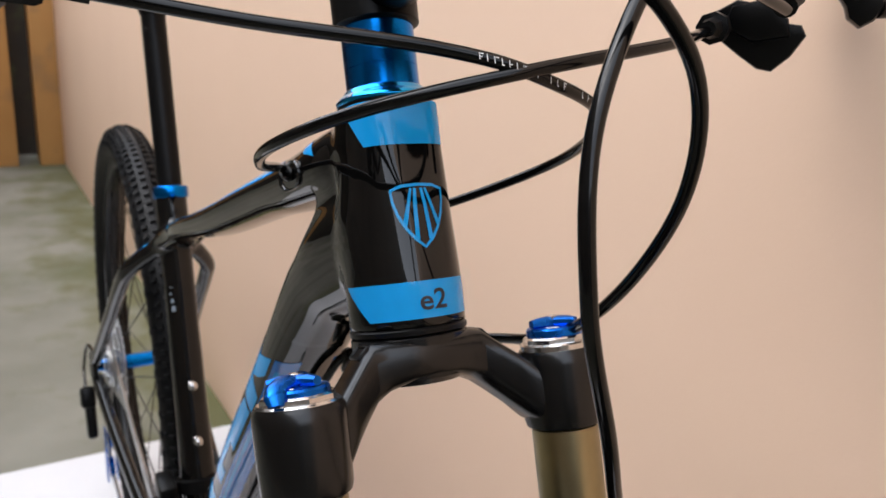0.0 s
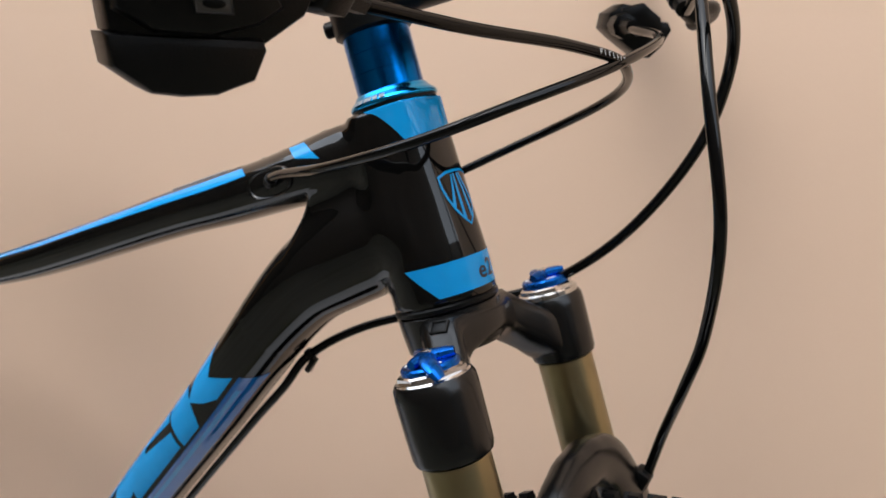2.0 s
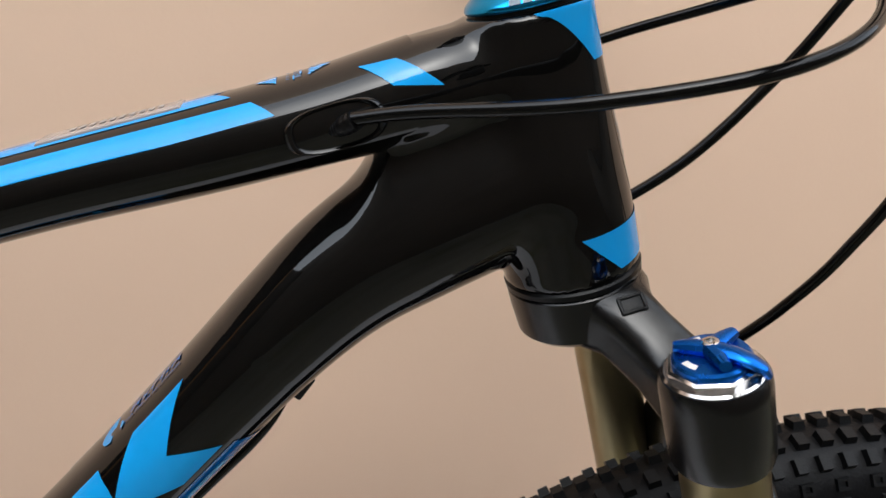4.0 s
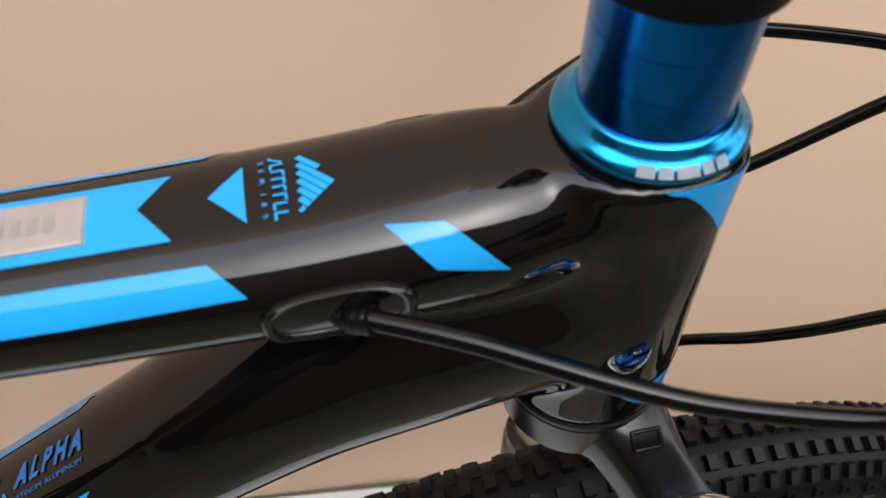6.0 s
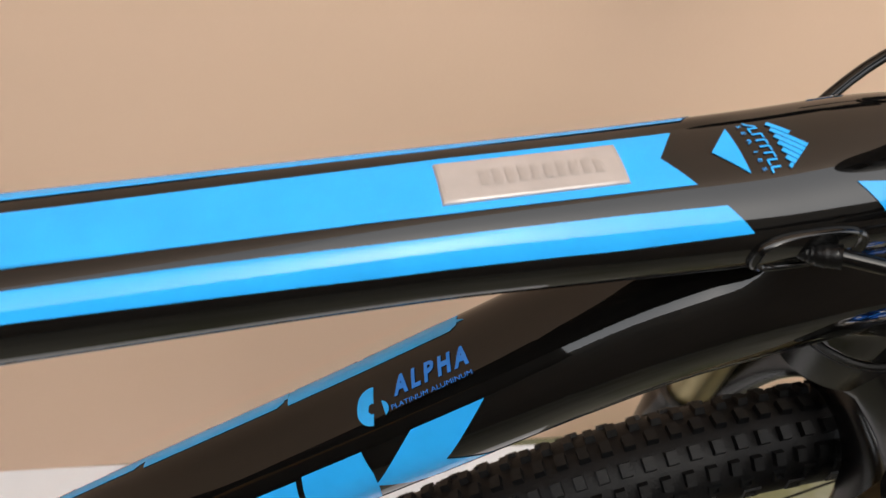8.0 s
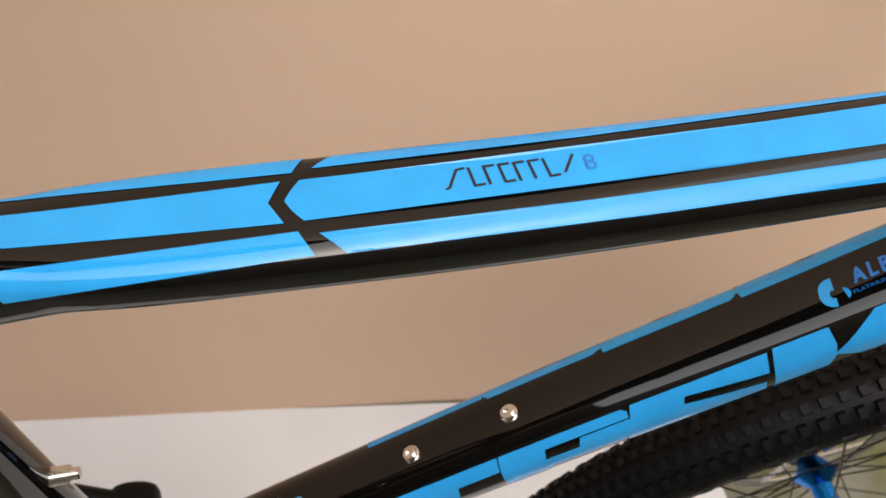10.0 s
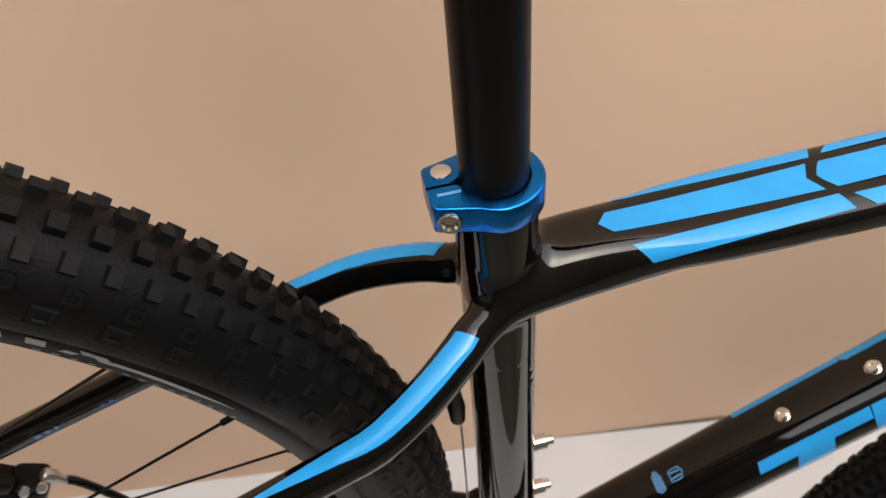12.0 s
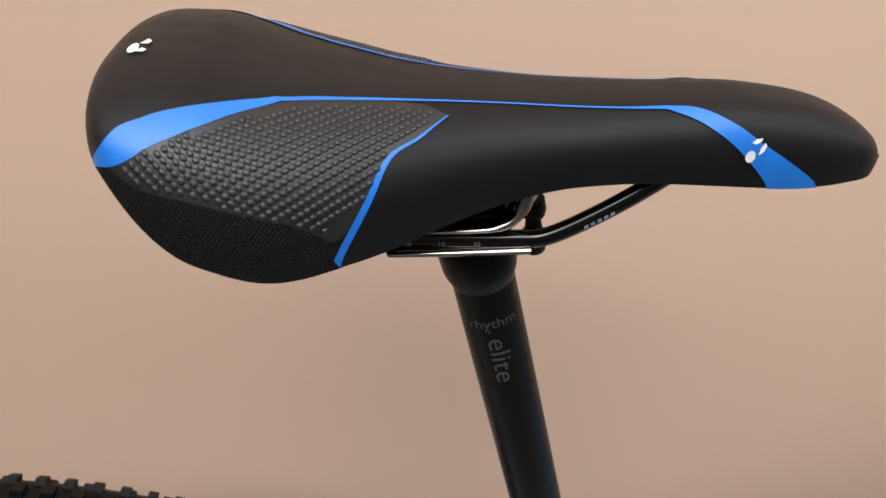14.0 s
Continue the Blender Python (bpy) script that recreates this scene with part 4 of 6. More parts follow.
part("lettering", ([SP.at(0.2150 - x * 1.22, 88 - math.degrees((y - 0.004) / 0.0136), 0.0003) for x, y in v], f), grey_print, seat_post, "grey letters reading down the post")
v, f = letters("rhythm", 0.0052)
w = max(x for x, y in v)
part("lettering", ([SP.at(0.2215 + y, 132 - 88 * x / w, 0.0003) for x, y in v], f), grey_print, seat_post, "small grey letters round the post")
part("post_mark", decal(SP, [(96, 0.2185), (100, 0.2185)], [(96, 0.2205), (100, 0.2205)], ns=2), dark_print, seat_post)

# ---- saddle ----
class SaddleTop:
    """The padded saddle: x along, a from the middle (0) over the edge to its lower rim (+-100)."""
    X = [0.1165, 0.1190, 0.1230, 0.1300, 0.141, 0.152, 0.163, 0.176, 0.187, 0.200, 0.215, 0.234, 0.253, 0.2725, 0.292, 0.308, 0.334, 0.355, 0.368, 0.380, 0.391, 0.398]
    W = [0.0120, 0.0310, 0.0445, 0.0545, 0.0615, 0.0650, 0.0660, 0.0655, 0.0625, 0.0570, 0.0495, 0.0405, 0.0335, 0.0290, 0.0262, 0.0245, 0.0228, 0.0215, 0.0198, 0.0165, 0.0112, 0.0030]
    T = [0.9985, 1.0020, 1.0045, 1.0065, 1.0078, 1.0078, 1.0060, 1.0040, 1.0028, 1.0018, 1.0009, 1.0008, 1.0013, 1.0022, 1.0040, 1.0057, 1.0090, 1.0088, 1.0072, 1.0035, 0.9975, 0.9900]
    B = [0.9900, 0.9890, 0.9870, 0.9830, 0.9720, 0.9640, 0.9600, 0.9568, 0.9562, 0.9580, 0.9605, 0.9665, 0.9725, 0.9775, 0.9800, 0.9810, 0.9815, 0.9820, 0.9830, 0.9840, 0.9845, 0.9850]
    P = 2.8

    def row(self, x):
        i = min(max(int(np.searchsorted(self.X, x)) - 1, 0), len(self.X) - 2)
        h, out = self.X[i + 1] - self.X[i], []
        u = (x - self.X[i]) / h
        for q in (self.W, self.T, self.B):
            m = [(q[min(j + 1, len(q) - 1)] - q[max(j - 1, 0)]) / (self.X[min(j + 1, len(q) - 1)] - self.X[max(j - 1, 0)]) for j in (i, i + 1)]
            out.append((2 * u ** 3 - 3 * u ** 2 + 1) * q[i] + (u ** 3 - 2 * u ** 2 + u) * h * m[0] + (3 * u ** 2 - 2 * u ** 3) * q[i + 1] + (u ** 3 - u ** 2) * h * m[1])
        return out

    def at(self, x, a, off=0.0):
        w, t, b = self.row(x)
        f = math.radians(min(abs(a), 100) * 0.9)
        c, s = max(0.0, math.cos(f)) ** (2 / self.P), math.sin(f) ** (2 / self.P)
        return (x, -math.copysign((w + off) * s, a), b + (t - b + off) * c)


SAD = SaddleTop()
xs = sorted({*SAD.X, *np.linspace(0.1165, 0.398, 130), *np.linspace(0.1165, 0.125, 14), *np.linspace(0.385, 0.398, 16)})
aa = np.linspace(-100, 100, 81)
saddle = part("saddle", join(rings([[SAD.at(x, a) for a in aa] for x in xs], False, False),
              (lambda e: (e, [tuple(range(len(e)))]))([SAD.at(xs[0], a) for a in aa]), (lambda e: (e, [tuple(range(len(e)))]))([SAD.at(xs[-1], a) for a in aa])), vinyl, bicycle, "black padded saddle with blue stripes and studded side panels", sharp=60)
part("saddle_base", rings([[(x, y * 0.93, z + 0.0045) for x, y, z in (SAD.at(x, 100), SAD.at(x, -100))] for x in xs], False, False), plastic, saddle, "black plastic saddle base")


def saddle_band(p, q, off, n=6, m=4):
    """A patch of the cover between two borders of equally many (x, a) points."""
    P, Q = (smooth_line([Vector((x, a / 1000, 0)) for x, a in r], n) for r in (p, q))
    v = [SAD.at(*(lambda c: (min(max(c.x, 0.1166), 0.3979), min(100, c.y * 1000)))(u.lerp(w, j / m)), off) for u, w in zip(P, Q) for j in range(m + 1)]
    k = m + 1
    return v, [(i * k + j, i * k + j + 1, i * k + j + k + 1, i * k + j + k) for i in range(len(P) - 1) for j in range(m)]


def saddle_line(line, widths, n=6):
    """A thin stripe over (x, a) points with a width in metres at each."""
    up, low = [], []
    for i, (x, a) in enumerate(line):
        x0, a0 = line[max(i - 1, 0)]
        x1, a1 = line[min(i + 1, len(line) - 1)]
        tx, ta = x1 - x0, (a1 - a0) / 1500
        d = math.hypot(tx, ta)
        up.append((x + ta / d * widths[i] / 2, a - tx / d * widths[i] / 2 * 1500))
        low.append((x - ta / d * widths[i] / 2, a + tx / d * widths[i] / 2 * 1500))
    return saddle_band(up, low, 0.0005, n, 2)


def pips(upper, lower):
    """Small round studs in offset rows over the panel between two (x, a) borders."""
    out, grid = [], np.linspace(0, 100, 401)
    ux, ua, lx, la = [q[0] for q in upper], [q[1] for q in upper], [q[0] for q in lower], [q[1] for q in lower]
    for i in range(54):
        x = 0.1345 + i * 0.0018
        pts = np.array([SAD.at(x, a) for a in grid])
        run = np.r_[0, np.cumsum(np.linalg.norm(np.diff(pts, axis=0), axis=1))]
        for j in range(40):
            a = float(np.interp((j + 0.5 * (i % 2)) * 0.0034, run, grid))
            if not np.interp(x, ux, ua) + 3.0 < a < min(98, np.interp(x, lx, la) - (1.4 if x < 0.197 else 6.5)):
                continue
            p = Vector(SAD.at(x, a, 0.0003))
            ea, ex = (Vector(SAD.at(x, a + 0.5)) - Vector(SAD.at(x, a - 0.5))).normalized(), (Vector(SAD.at(x + 0.001, a)) - Vector(SAD.at(x - 0.001, a))).normalized()
            n = ex.cross(ea).normalized()
            n = n if n.y < 0 or n.z > 0.9 else -n
            v = [p + (ex * math.cos(b) + ea * math.sin(b)) * r + n * h for r, h in ((0.00130, -0.0001), (0.00108, 0.00030), (0.00060, 0.00050)) for b in np.linspace(0, 2 * math.pi, 9)[:-1]] + [p + n * 0.00055]
            f = [(r * 8 + k, r * 8 + (k + 1) % 8, r * 8 + 8 + (k + 1) % 8, r * 8 + 8 + k) for r in (0, 1) for k in range(8)] + [(16 + k, 16 + (k + 1) % 8, 24) for k in range(8)]
            out.append((v, f))
    return join(*out)


panel_top = [(0.1325, 88), (0.1431, 63), (0.1502, 52), (0.1573, 43), (0.1644, 35), (0.1803, 22), (0.196, 18), (0.208, 17), (0.216, 17), (0.224, 19), (0.2316, 27)]
panel_low = [(0.1335, 89), (0.1431, 84), (0.152, 79.5), (0.1600, 78), (0.168, 78), (0.184, 80), (0.198, 91), (0.2068, 80), (0.2121, 58), (0.2200, 46), (0.2316, 29)]
for k in (1, -1):
    turn = (lambda g: g) if k > 0 else mirrored
    part("panel_studs", turn(pips(panel_top, panel_low)), stud_vinyl, saddle, "pressed black vinyl studs", sharp=80, kind="stuff")
    part("studded_panel", turn(saddle_band([(0.1325, 88), (0.1431, 63), (0.1502, 52), (0.1573, 43), (0.1644, 35), (0.1803, 22), (0.196, 18), (0.208, 17), (0.216, 17), (0.224, 19), (0.2316, 27)],
                                           [(0.1335, 89), (0.1431, 84), (0.152, 79.5), (0.1600, 78), (0.168, 78), (0.184, 80), (0.198, 91), (0.2068, 80), (0.2121, 58), (0.2200, 46), (0.2316, 29)], 0.0003, 6, 20)), stud_vinyl, saddle, "black vinyl panel with pressed studs")
    part("side_cloth", turn(saddle_band([(0.1272, 98), (0.1343, 88), (0.152, 79), (0.1679, 77.5), (0.1838, 79.5), (0.198, 91), (0.2015, 96)], [(0.1272, 100), (0.1343, 100), (0.152, 100), (0.1679, 100), (0.1838, 100), (0.198, 100), (0.2015, 100)], 0.0003, 6, 8)), mesh_vinyl, saddle, "woven black cloth along the saddle's lower rear edge")
    part("blue_stripe", turn(saddle_band([(0.1262, 99), (0.129, 85), (0.1343, 61), (0.1414, 48), (0.1484, 40), (0.1626, 29), (0.1772, 20.3)], [(0.1272, 100), (0.1325, 89), (0.1431, 64), (0.1502, 53), (0.1573, 44), (0.1664, 33.5), (0.1786, 22.4)], 0.0005)), saddle_blue, saddle)
    part("blue_stripe", turn(saddle_line([(0.1764, 21.9), (0.187, 19), (0.196, 17.5), (0.214, 15.5), (0.2334, 15.5), (0.2528, 17.3), (0.2723, 20.3), (0.2917, 24), (0.3080, 25)], [0.0015, 0.0014, 0.0013, 0.0011, 0.0010, 0.0010, 0.0012, 0.0016, 0.0032])), saddle_blue, saddle)
    part("blue_stripe", turn(saddle_band([(0.3077, 22.5), (0.3183, 27), (0.3307, 48), (0.3413, 67), (0.3537, 83), (0.3678, 100)], [(0.3077, 27.5), (0.3165, 41), (0.3271, 62), (0.3377, 83), (0.3448, 95), (0.3484, 100)], 0.0005)), saddle_blue, saddle)
    part("blue_stripe", turn(saddle_line([(0.2320, 28), (0.2228, 43), (0.2157, 50), (0.2121, 58), (0.2086, 74), (0.2046, 87), (0.1998, 99)], [0.0006, 0.0012, 0.0016, 0.0020, 0.0023, 0.0025, 0.0024])), saddle_blue, saddle)
    part("white_mark", turn(([SAD.at(0.3380 + 0.0018 * math.cos(b), 80 + 5 * math.sin(b), 0.0009) for b in np.linspace(0, 6.28, 15)[:-1]], [tuple(range(14))])), white_paint, saddle)
    part("white_mark", turn(([SAD.at(0.3400 + dx, 66 + da, 0.0009) for dx, da in ((-0.0026, 2), (-0.001, -2), (0.0012, -3), (0.0008, 0), (-0.0008, 3))], [tuple(range(5))])), white_paint, saddle)
    part("white_mark", turn(([SAD.at(0.3415 + dx, 72 + da, 0.0009) for dx, da in ((0.0008, -5), (0.0016, -2), (0.0010, 3), (-0.0008, 7), (-0.0004, 0))], [tuple(range(5))])), white_paint, saddle)
    rail = Pipe([(0.150, -0.028, 0.972), (0.175, -0.024, 0.952), (0.200, -0.0225, 0.9460), (0.230, -0.022, 0.9485), (0.262, -0.022, 0.9512), (0.276, -0.022, 0.9545), (0.298, -0.020, 0.9690), (0.318, -0.017, 0.9850)], [(0.0035, 0.0035)] * 2)
    rl = part("saddle_rail", turn(rail.mesh(16)), gloss_black, bicycle, "black steel saddle rail with a white scale")
    if k > 0:
        for i, word in enumerate(("20", "10", "10", "20")):
            v, f = letters(word, 0.0020)
            part("scale_lettering", ([rail.at(0.068 + i * 0.0125 + x, 90 - math.degrees((y - 0.001) / 0.0035), 0.0003) for x, y in v], f), worn_print, rl)
        for i in range(5):
            part("print_bar", decal(rail, [(80, 0.147 + i * 0.0026), (100, 0.1465 + i * 0.0026)], [(80, 0.1486 + i * 0.0026), (100, 0.1481 + i * 0.0026)], ns=2, step=10), worn_print, rl)
part("white_mark", ([SAD.at(0.1288 + 0.0018 * math.cos(b), 8.0 + 3.5 * math.sin(b), 0.0007) for b in np.linspace(0, 6.28, 15)[:-1]], [tuple(range(14))]), white_paint, saddle)
for da in (0, 5.5):
    part("white_mark", ([SAD.at(0.1314 + dx, 3.2 + da + dy, 0.0007) for dx, dy in ((-0.0015, 1.4), (0.0004, -1.2), (0.0022, 0), (0.0014, 1.6))], [(0, 1, 2, 3)]), white_paint, saddle)
# clamp of the saddle
slope = math.degrees(math.atan2(0.004, 0.032))
for k in (1, -1):
    y = -0.0225 * k
    part("lower_rail_clamp", sweep(smooth_line([(0.2170, y, 0.9432), (0.2185, y, 0.9430), (0.243, y, 0.9459), (0.2665, y, 0.9490), (0.2680, y, 0.9493)], 4), 1, 16, flat=[(0.0030, 0.0012)] * 2 + [(0.0052, 0.0021)] * 13 + [(0.0030, 0.0012)] * 2), chrome, bicycle, "polished dark chrome rail clamp")
    path = smooth_line([(0.2180, y, 0.9530), (0.2200, y, 0.9533), (0.236, y, 0.9553), (0.251, y, 0.9573), (0.2580, y * 0.98, 0.9595), (0.2618, y * 0.93, 0.9640), (0.2635, y * 0.86, 0.9700), (0.2640, y * 0.80, 0.9745)], 4)
    part("upper_rail_clamp", sweep(path, 1, 16, flat=[(0.0030, 0.0010)] * 2 + [(0.0056, 0.0020)] * 12 + [(0.0054, 0.0026)] * 6 + [(0.0050, 0.0034)] * (len(path) - 20)), chrome, bicycle, "polished dark chrome rail clamp bent up to the saddle")
part("clamp_bridge", block((0.044, 0.034, 0.026), pose(0.2385, 0, 0.9610, 0, -slope, 0), 0.006, 3), dark_chrome, bicycle, "polished dark chrome clamp bridge")
part("clamp_bridge", lathe([(0.005, -0.019), (0.0070, -0.017), (0.0070, 0.017), (0.005, 0.019)], (0.262, 0, 0.9690), (0, 1, 0), 24), chrome, bicycle, "polished dark chrome clamp bridge")
for x, z, y in ((0.274, 0.9405, -0.004), (0.2215, 0.9370, 0.0)):
    part("clamp_bolt", lathe([(0.0042, -0.006), (0.0048, -0.005), (0.0048, 0.003), (0.0035, 0.005), (0.0030, 0.010), (0.0046, 0.011), (0.0052, 0.014), (0.0046, 0.0185)], (x, y, z), (-0.2, 0, 0.98), 18), satin_black, bicycle, "black clamp bolt")


# ---- wheels ----
def knob_geo(lx, ly, h):
    """A tread block with a slightly smaller top."""
    a, b = lx / 2, ly / 2
    k = 0.86
    v = [(-a, -b, -0.001), (a, -b, -0.001), (a, b, -0.001), (-a, b, -0.001), (-a * k, -b * k, h), (a * k, -b * k, h), (a * k, b * k, h), (-a * k, b * k, h)]
    return v, [(0, 1, 5, 4), (1, 2, 6, 5), (2, 3, 7, 6), (3, 0, 4, 7), (4, 5, 6, 7)]


def frame_geo(lx, ly, h):
    """A low block with a hollow in its top."""
    v, f = knob_geo(lx, ly, h)
    v += [(x * 0.55, y * 0.5, z) for x, y, z in v[4:8]] + [(x * 0.45, y * 0.4, z - h * 0.8) for x, y, z in v[4:8]]
    f = f[:4] + [(4 + i, 4 + (i + 1) % 4, 8 + (i + 1) % 4, 8 + i) for i in range(4)] + [(8 + i, 8 + (i + 1) % 4, 12 + (i + 1) % 4, 12 + i) for i in range(4)] + [(12, 13, 14, 15)]
    return v, f


def wheel(axle, name, lo, hi, hub_mat, R0, count=132, block_x=0.0090, turned=0.0):
    r = 0.0262
    prof = [(R0 - 0.0240, -0.0105), (R0 - 0.0212, -0.0138)]
    prof += [(R0 + r * math.cos(radians(b)), r * math.sin(radians(b))) for b in range(-112, 113, 8)]
    prof += [(R0 - 0.0212, 0.0138), (R0 - 0.0240, 0.0105)]
    tyre = part(name + "_tyre", lathe(prof, axle, (0, 1, 0), 160, False), rubber, bicycle, "black knobbly mountain bike tyre")
    kinds = []
    for geo, lx, ly, h in ((knob_geo, block_x, 0.0078, 0.0036), (knob_geo, min(0.0062, block_x * 0.9), 0.0078, 0.0034), (frame_geo, 0.0072, 0.0062, 0.0016), (frame_geo, 0.0100, 0.0088, 0.0007)):
        me = bpy.data.meshes.new("tread_knob")
        v, f = geo(lx, ly, h)
        me.from_pydata(v, [], f)
        me.materials.append(knob_rubber if h > 0.001 else rubber)
        kinds.append((me, (v, f)))
    rest, near = [], 0
    rows = ((-14, 0, 0.0, count), (14, 0, 0.5, count), (-39, 1, 0.5, count), (39, 1, 0.0, count), (-61, 2, 0.1, count * 2 // 3), (61, 2, 0.6, count * 2 // 3), (-84, 3, 0.55, 88), (84, 3, 0.05, 88))
    for b, k, ph, N in rows:
        for i in range(N):
            th = 2 * math.pi * (i + ph) / N
            br = radians(b)
            er = Vector((math.cos(th), 0, math.sin(th)))
            up = er * math.cos(br) + Vector((0, math.sin(br), 0))
            fw = Vector((-math.sin(th), 0, math.cos(th)))
            m = Matrix((fw, up.cross(fw), up)).transposed().to_4x4()
            m.translation = er * (R0 + r * math.cos(br)) + Vector((0, r * math.sin(br), 0))
            deg = math.degrees(th)
            if lo < deg < hi and near < 300:
                ob = new("tread_knob", kinds[k][0])
                ob.parent = tyre
                ob.matrix_local = Matrix.Translation(axle) @ m
                near += 1
            else:
                rest.append(([Matrix.Translation(axle) @ m @ Vector(p) for p in kinds[k][1][0]], kinds[k][1][1]))
    part("far_tread", join(*rest), knob_rubber, tyre, kind="stuff")
    rim = part(name + "_rim", lathe([(q + R0 - 0.3415, y) for q, y in ((0.3058, -0.004), (0.3064, -0.0095), (0.3082, -0.0120), (0.3160, -0.0137), (0.3196, -0.0130), (0.3196, 0.0130), (0.3160, 0.0137), (0.3082, 0.0120), (0.3064, 0.0095), (0.3058, 0.004), (0.3058, -0.004))], axle, (0, 1, 0), 160), rim_black, bicycle, "black rim with grey markings")
    def on_rim(q, a, sgn):
        y = np.interp(q, (0.3064, 0.3082, 0.3160, 0.3196), (0.0095, 0.0120, 0.0137, 0.0130)) + 0.0003
        q += R0 - 0.3415
        return axle + Vector((q * math.cos(radians(a)), sgn * y, q * math.sin(radians(a))))

    for sgn in (-1, 1):
        for a0 in (44, 164, 284):
            line = [on_rim(q, a, sgn) for a in np.linspace(a0 + 2, a0 + 13, 18) for q in (0.3157 - 0.0023 * min(1, (a - a0 - 1.6) / 5), 0.3157)]
            part("rim_marking", (line, [(2 * i, 2 * i + 1, 2 * i + 3, 2 * i + 2) for i in range(17)]), rim_white, rim, "pale tapering line")
            for lo_q, hi_q, a, w, skew in ((0.3132, 0.3168, 12.6, 1.2, 1.0), (0.3150, 0.3170, 14.3, 0.9, 0.3), (0.3128, 0.3150, 15.7, 1.0, -0.4), (0.3130, 0.3168, 17.5, 1.3, 0.2), (0.3130, 0.3168, 20.2, 2.0, 0.3), (0.3130, 0.3168, 23.4, 1.4, 0.3)):
                a += a0
                part("rim_marking", ([on_rim(lo_q, a, sgn), on_rim(lo_q, a + w, sgn), on_rim(hi_q, a + w + skew, sgn), on_rim(hi_q, a + skew, sgn)], [(0, 1, 2, 3)]), rim_white, rim)
            for i in range(14):
                a = a0 + 0.6 + i * 1.3
                part("rim_marking", ([on_rim(0.3078, a, sgn), on_rim(0.3078, a + 0.55, sgn), on_rim(0.3104, a + 0.65, sgn), on_rim(0.3104, a + 0.1, sgn)], [(0, 1, 2, 3)]), rim_grey, rim)
    hub = part(name + "_hub", lathe([(0.008, -0.064), (0.010, -0.05), (0.021, -0.036), (0.023, -0.033), (0.021, -0.030), (0.012, -0.022), (0.011, 0.02), (0.020, 0.028), (0.023, 0.031), (0.021, 0.034), (0.010, 0.05), (0.008, 0.064)], axle, (0, 1, 0), 32), hub_mat, bicycle, "blue anodized hub")
    for i in range(32):
        th = 2 * math.pi * i / 32 + turned
        y = 0.032 if i % 2 else -0.033
        ph = th + (1 if i % 4 < 2 else -1) * radians(78)
        p = axle + Vector((0.022 * math.cos(ph), y, 0.022 * math.sin(ph)))
        far = R0 - 0.0354
        q = axle + Vector((far * math.cos(th), y * 0.12, far * math.sin(th)))
        part("spoke", sweep([p, p.lerp(q, 0.962), p.lerp(q, 0.964), q], [0.0009, 0.0009, 0.0019, 0.0019], 6), satin_black, rim)
    disc = part(name + "_brake_disc", lathe([(0.066, 0.0502), (0.081, 0.0502), (0.081, 0.0519), (0.066, 0.0519), (0.066, 0.0502)], axle, (0, 1, 0), 72), brushed, bicycle, "thin steel brake disc")
    for a in np.linspace(0, 2 * math.pi, 7)[:-1]:
        part("disc_arm", sweep([axle + Vector((0.018 * math.cos(a), 0.051, 0.018 * math.sin(a))), axle + Vector((0.067 * math.cos(a + 0.5), 0.051, 0.067 * math.sin(a + 0.5)))], 0.0025, 6), brushed, disc)


wheel(REAR, "rear", 8, 127, anodized, 0.3430, 156, 0.0072, -0.033)
wheel(FRONT, "front", 50, 169, anodized, 0.3390, 190, 0.0064)

# ---- fork ----
OFFSET, LEG = 0.0260, 0.065


def crown_loop(y, t, v, ht, hv, p=3.6, n=48):
    lo = []
    for k in range(n):
        a = 2 * math.pi * k / n
        c, s = math.cos(a), math.sin(a)
        lo.append(steer(t + math.copysign(abs(c) ** (2 / p), c) * ht, v + math.copysign(abs(s) ** (2 / p), s) * hv, y))
    return lo


arms = []
for y, top, low, v, hv in ((-0.067, -0.0300, -0.0550, 0.0255, 0.0110), (-0.055, -0.0265, -0.0550, 0.0245, 0.0130), (-0.047, -0.0225, -0.0510, 0.0220, 0.0130), (-0.041, -0.0171, -0.0440, 0.0185, 0.0122), (-0.034, -0.0108, -0.0370, 0.0140, 0.0122),
                           (-0.0275, -0.0046, -0.0310, 0.0100, 0.0128), (-0.021, -0.0034, -0.0272, 0.0060, 0.0180), (-0.012, -0.0034, -0.0250, 0.0030, 0.0240), (0, -0.0034, -0.0245, 0.0020, 0.0262)):
    arms.append((y, (top + low) / 2, v, (top - low) / 2, hv))
arms += [(-y, t, v, ht, hv) for y, t, v, ht, hv in arms[-2::-1]]
crown = part("fork_crown", rings([crown_loop(*q) for q in arms]), crown_black, bicycle, "satin black fork crown")
part("crown_boss", lathe([(0.0235, -0.0255), (0.0262, -0.023), (0.0272, -0.012), (0.0275, -0.0045), (0.0268, -0.0038)], A0, U, 44), crown_black, bicycle)
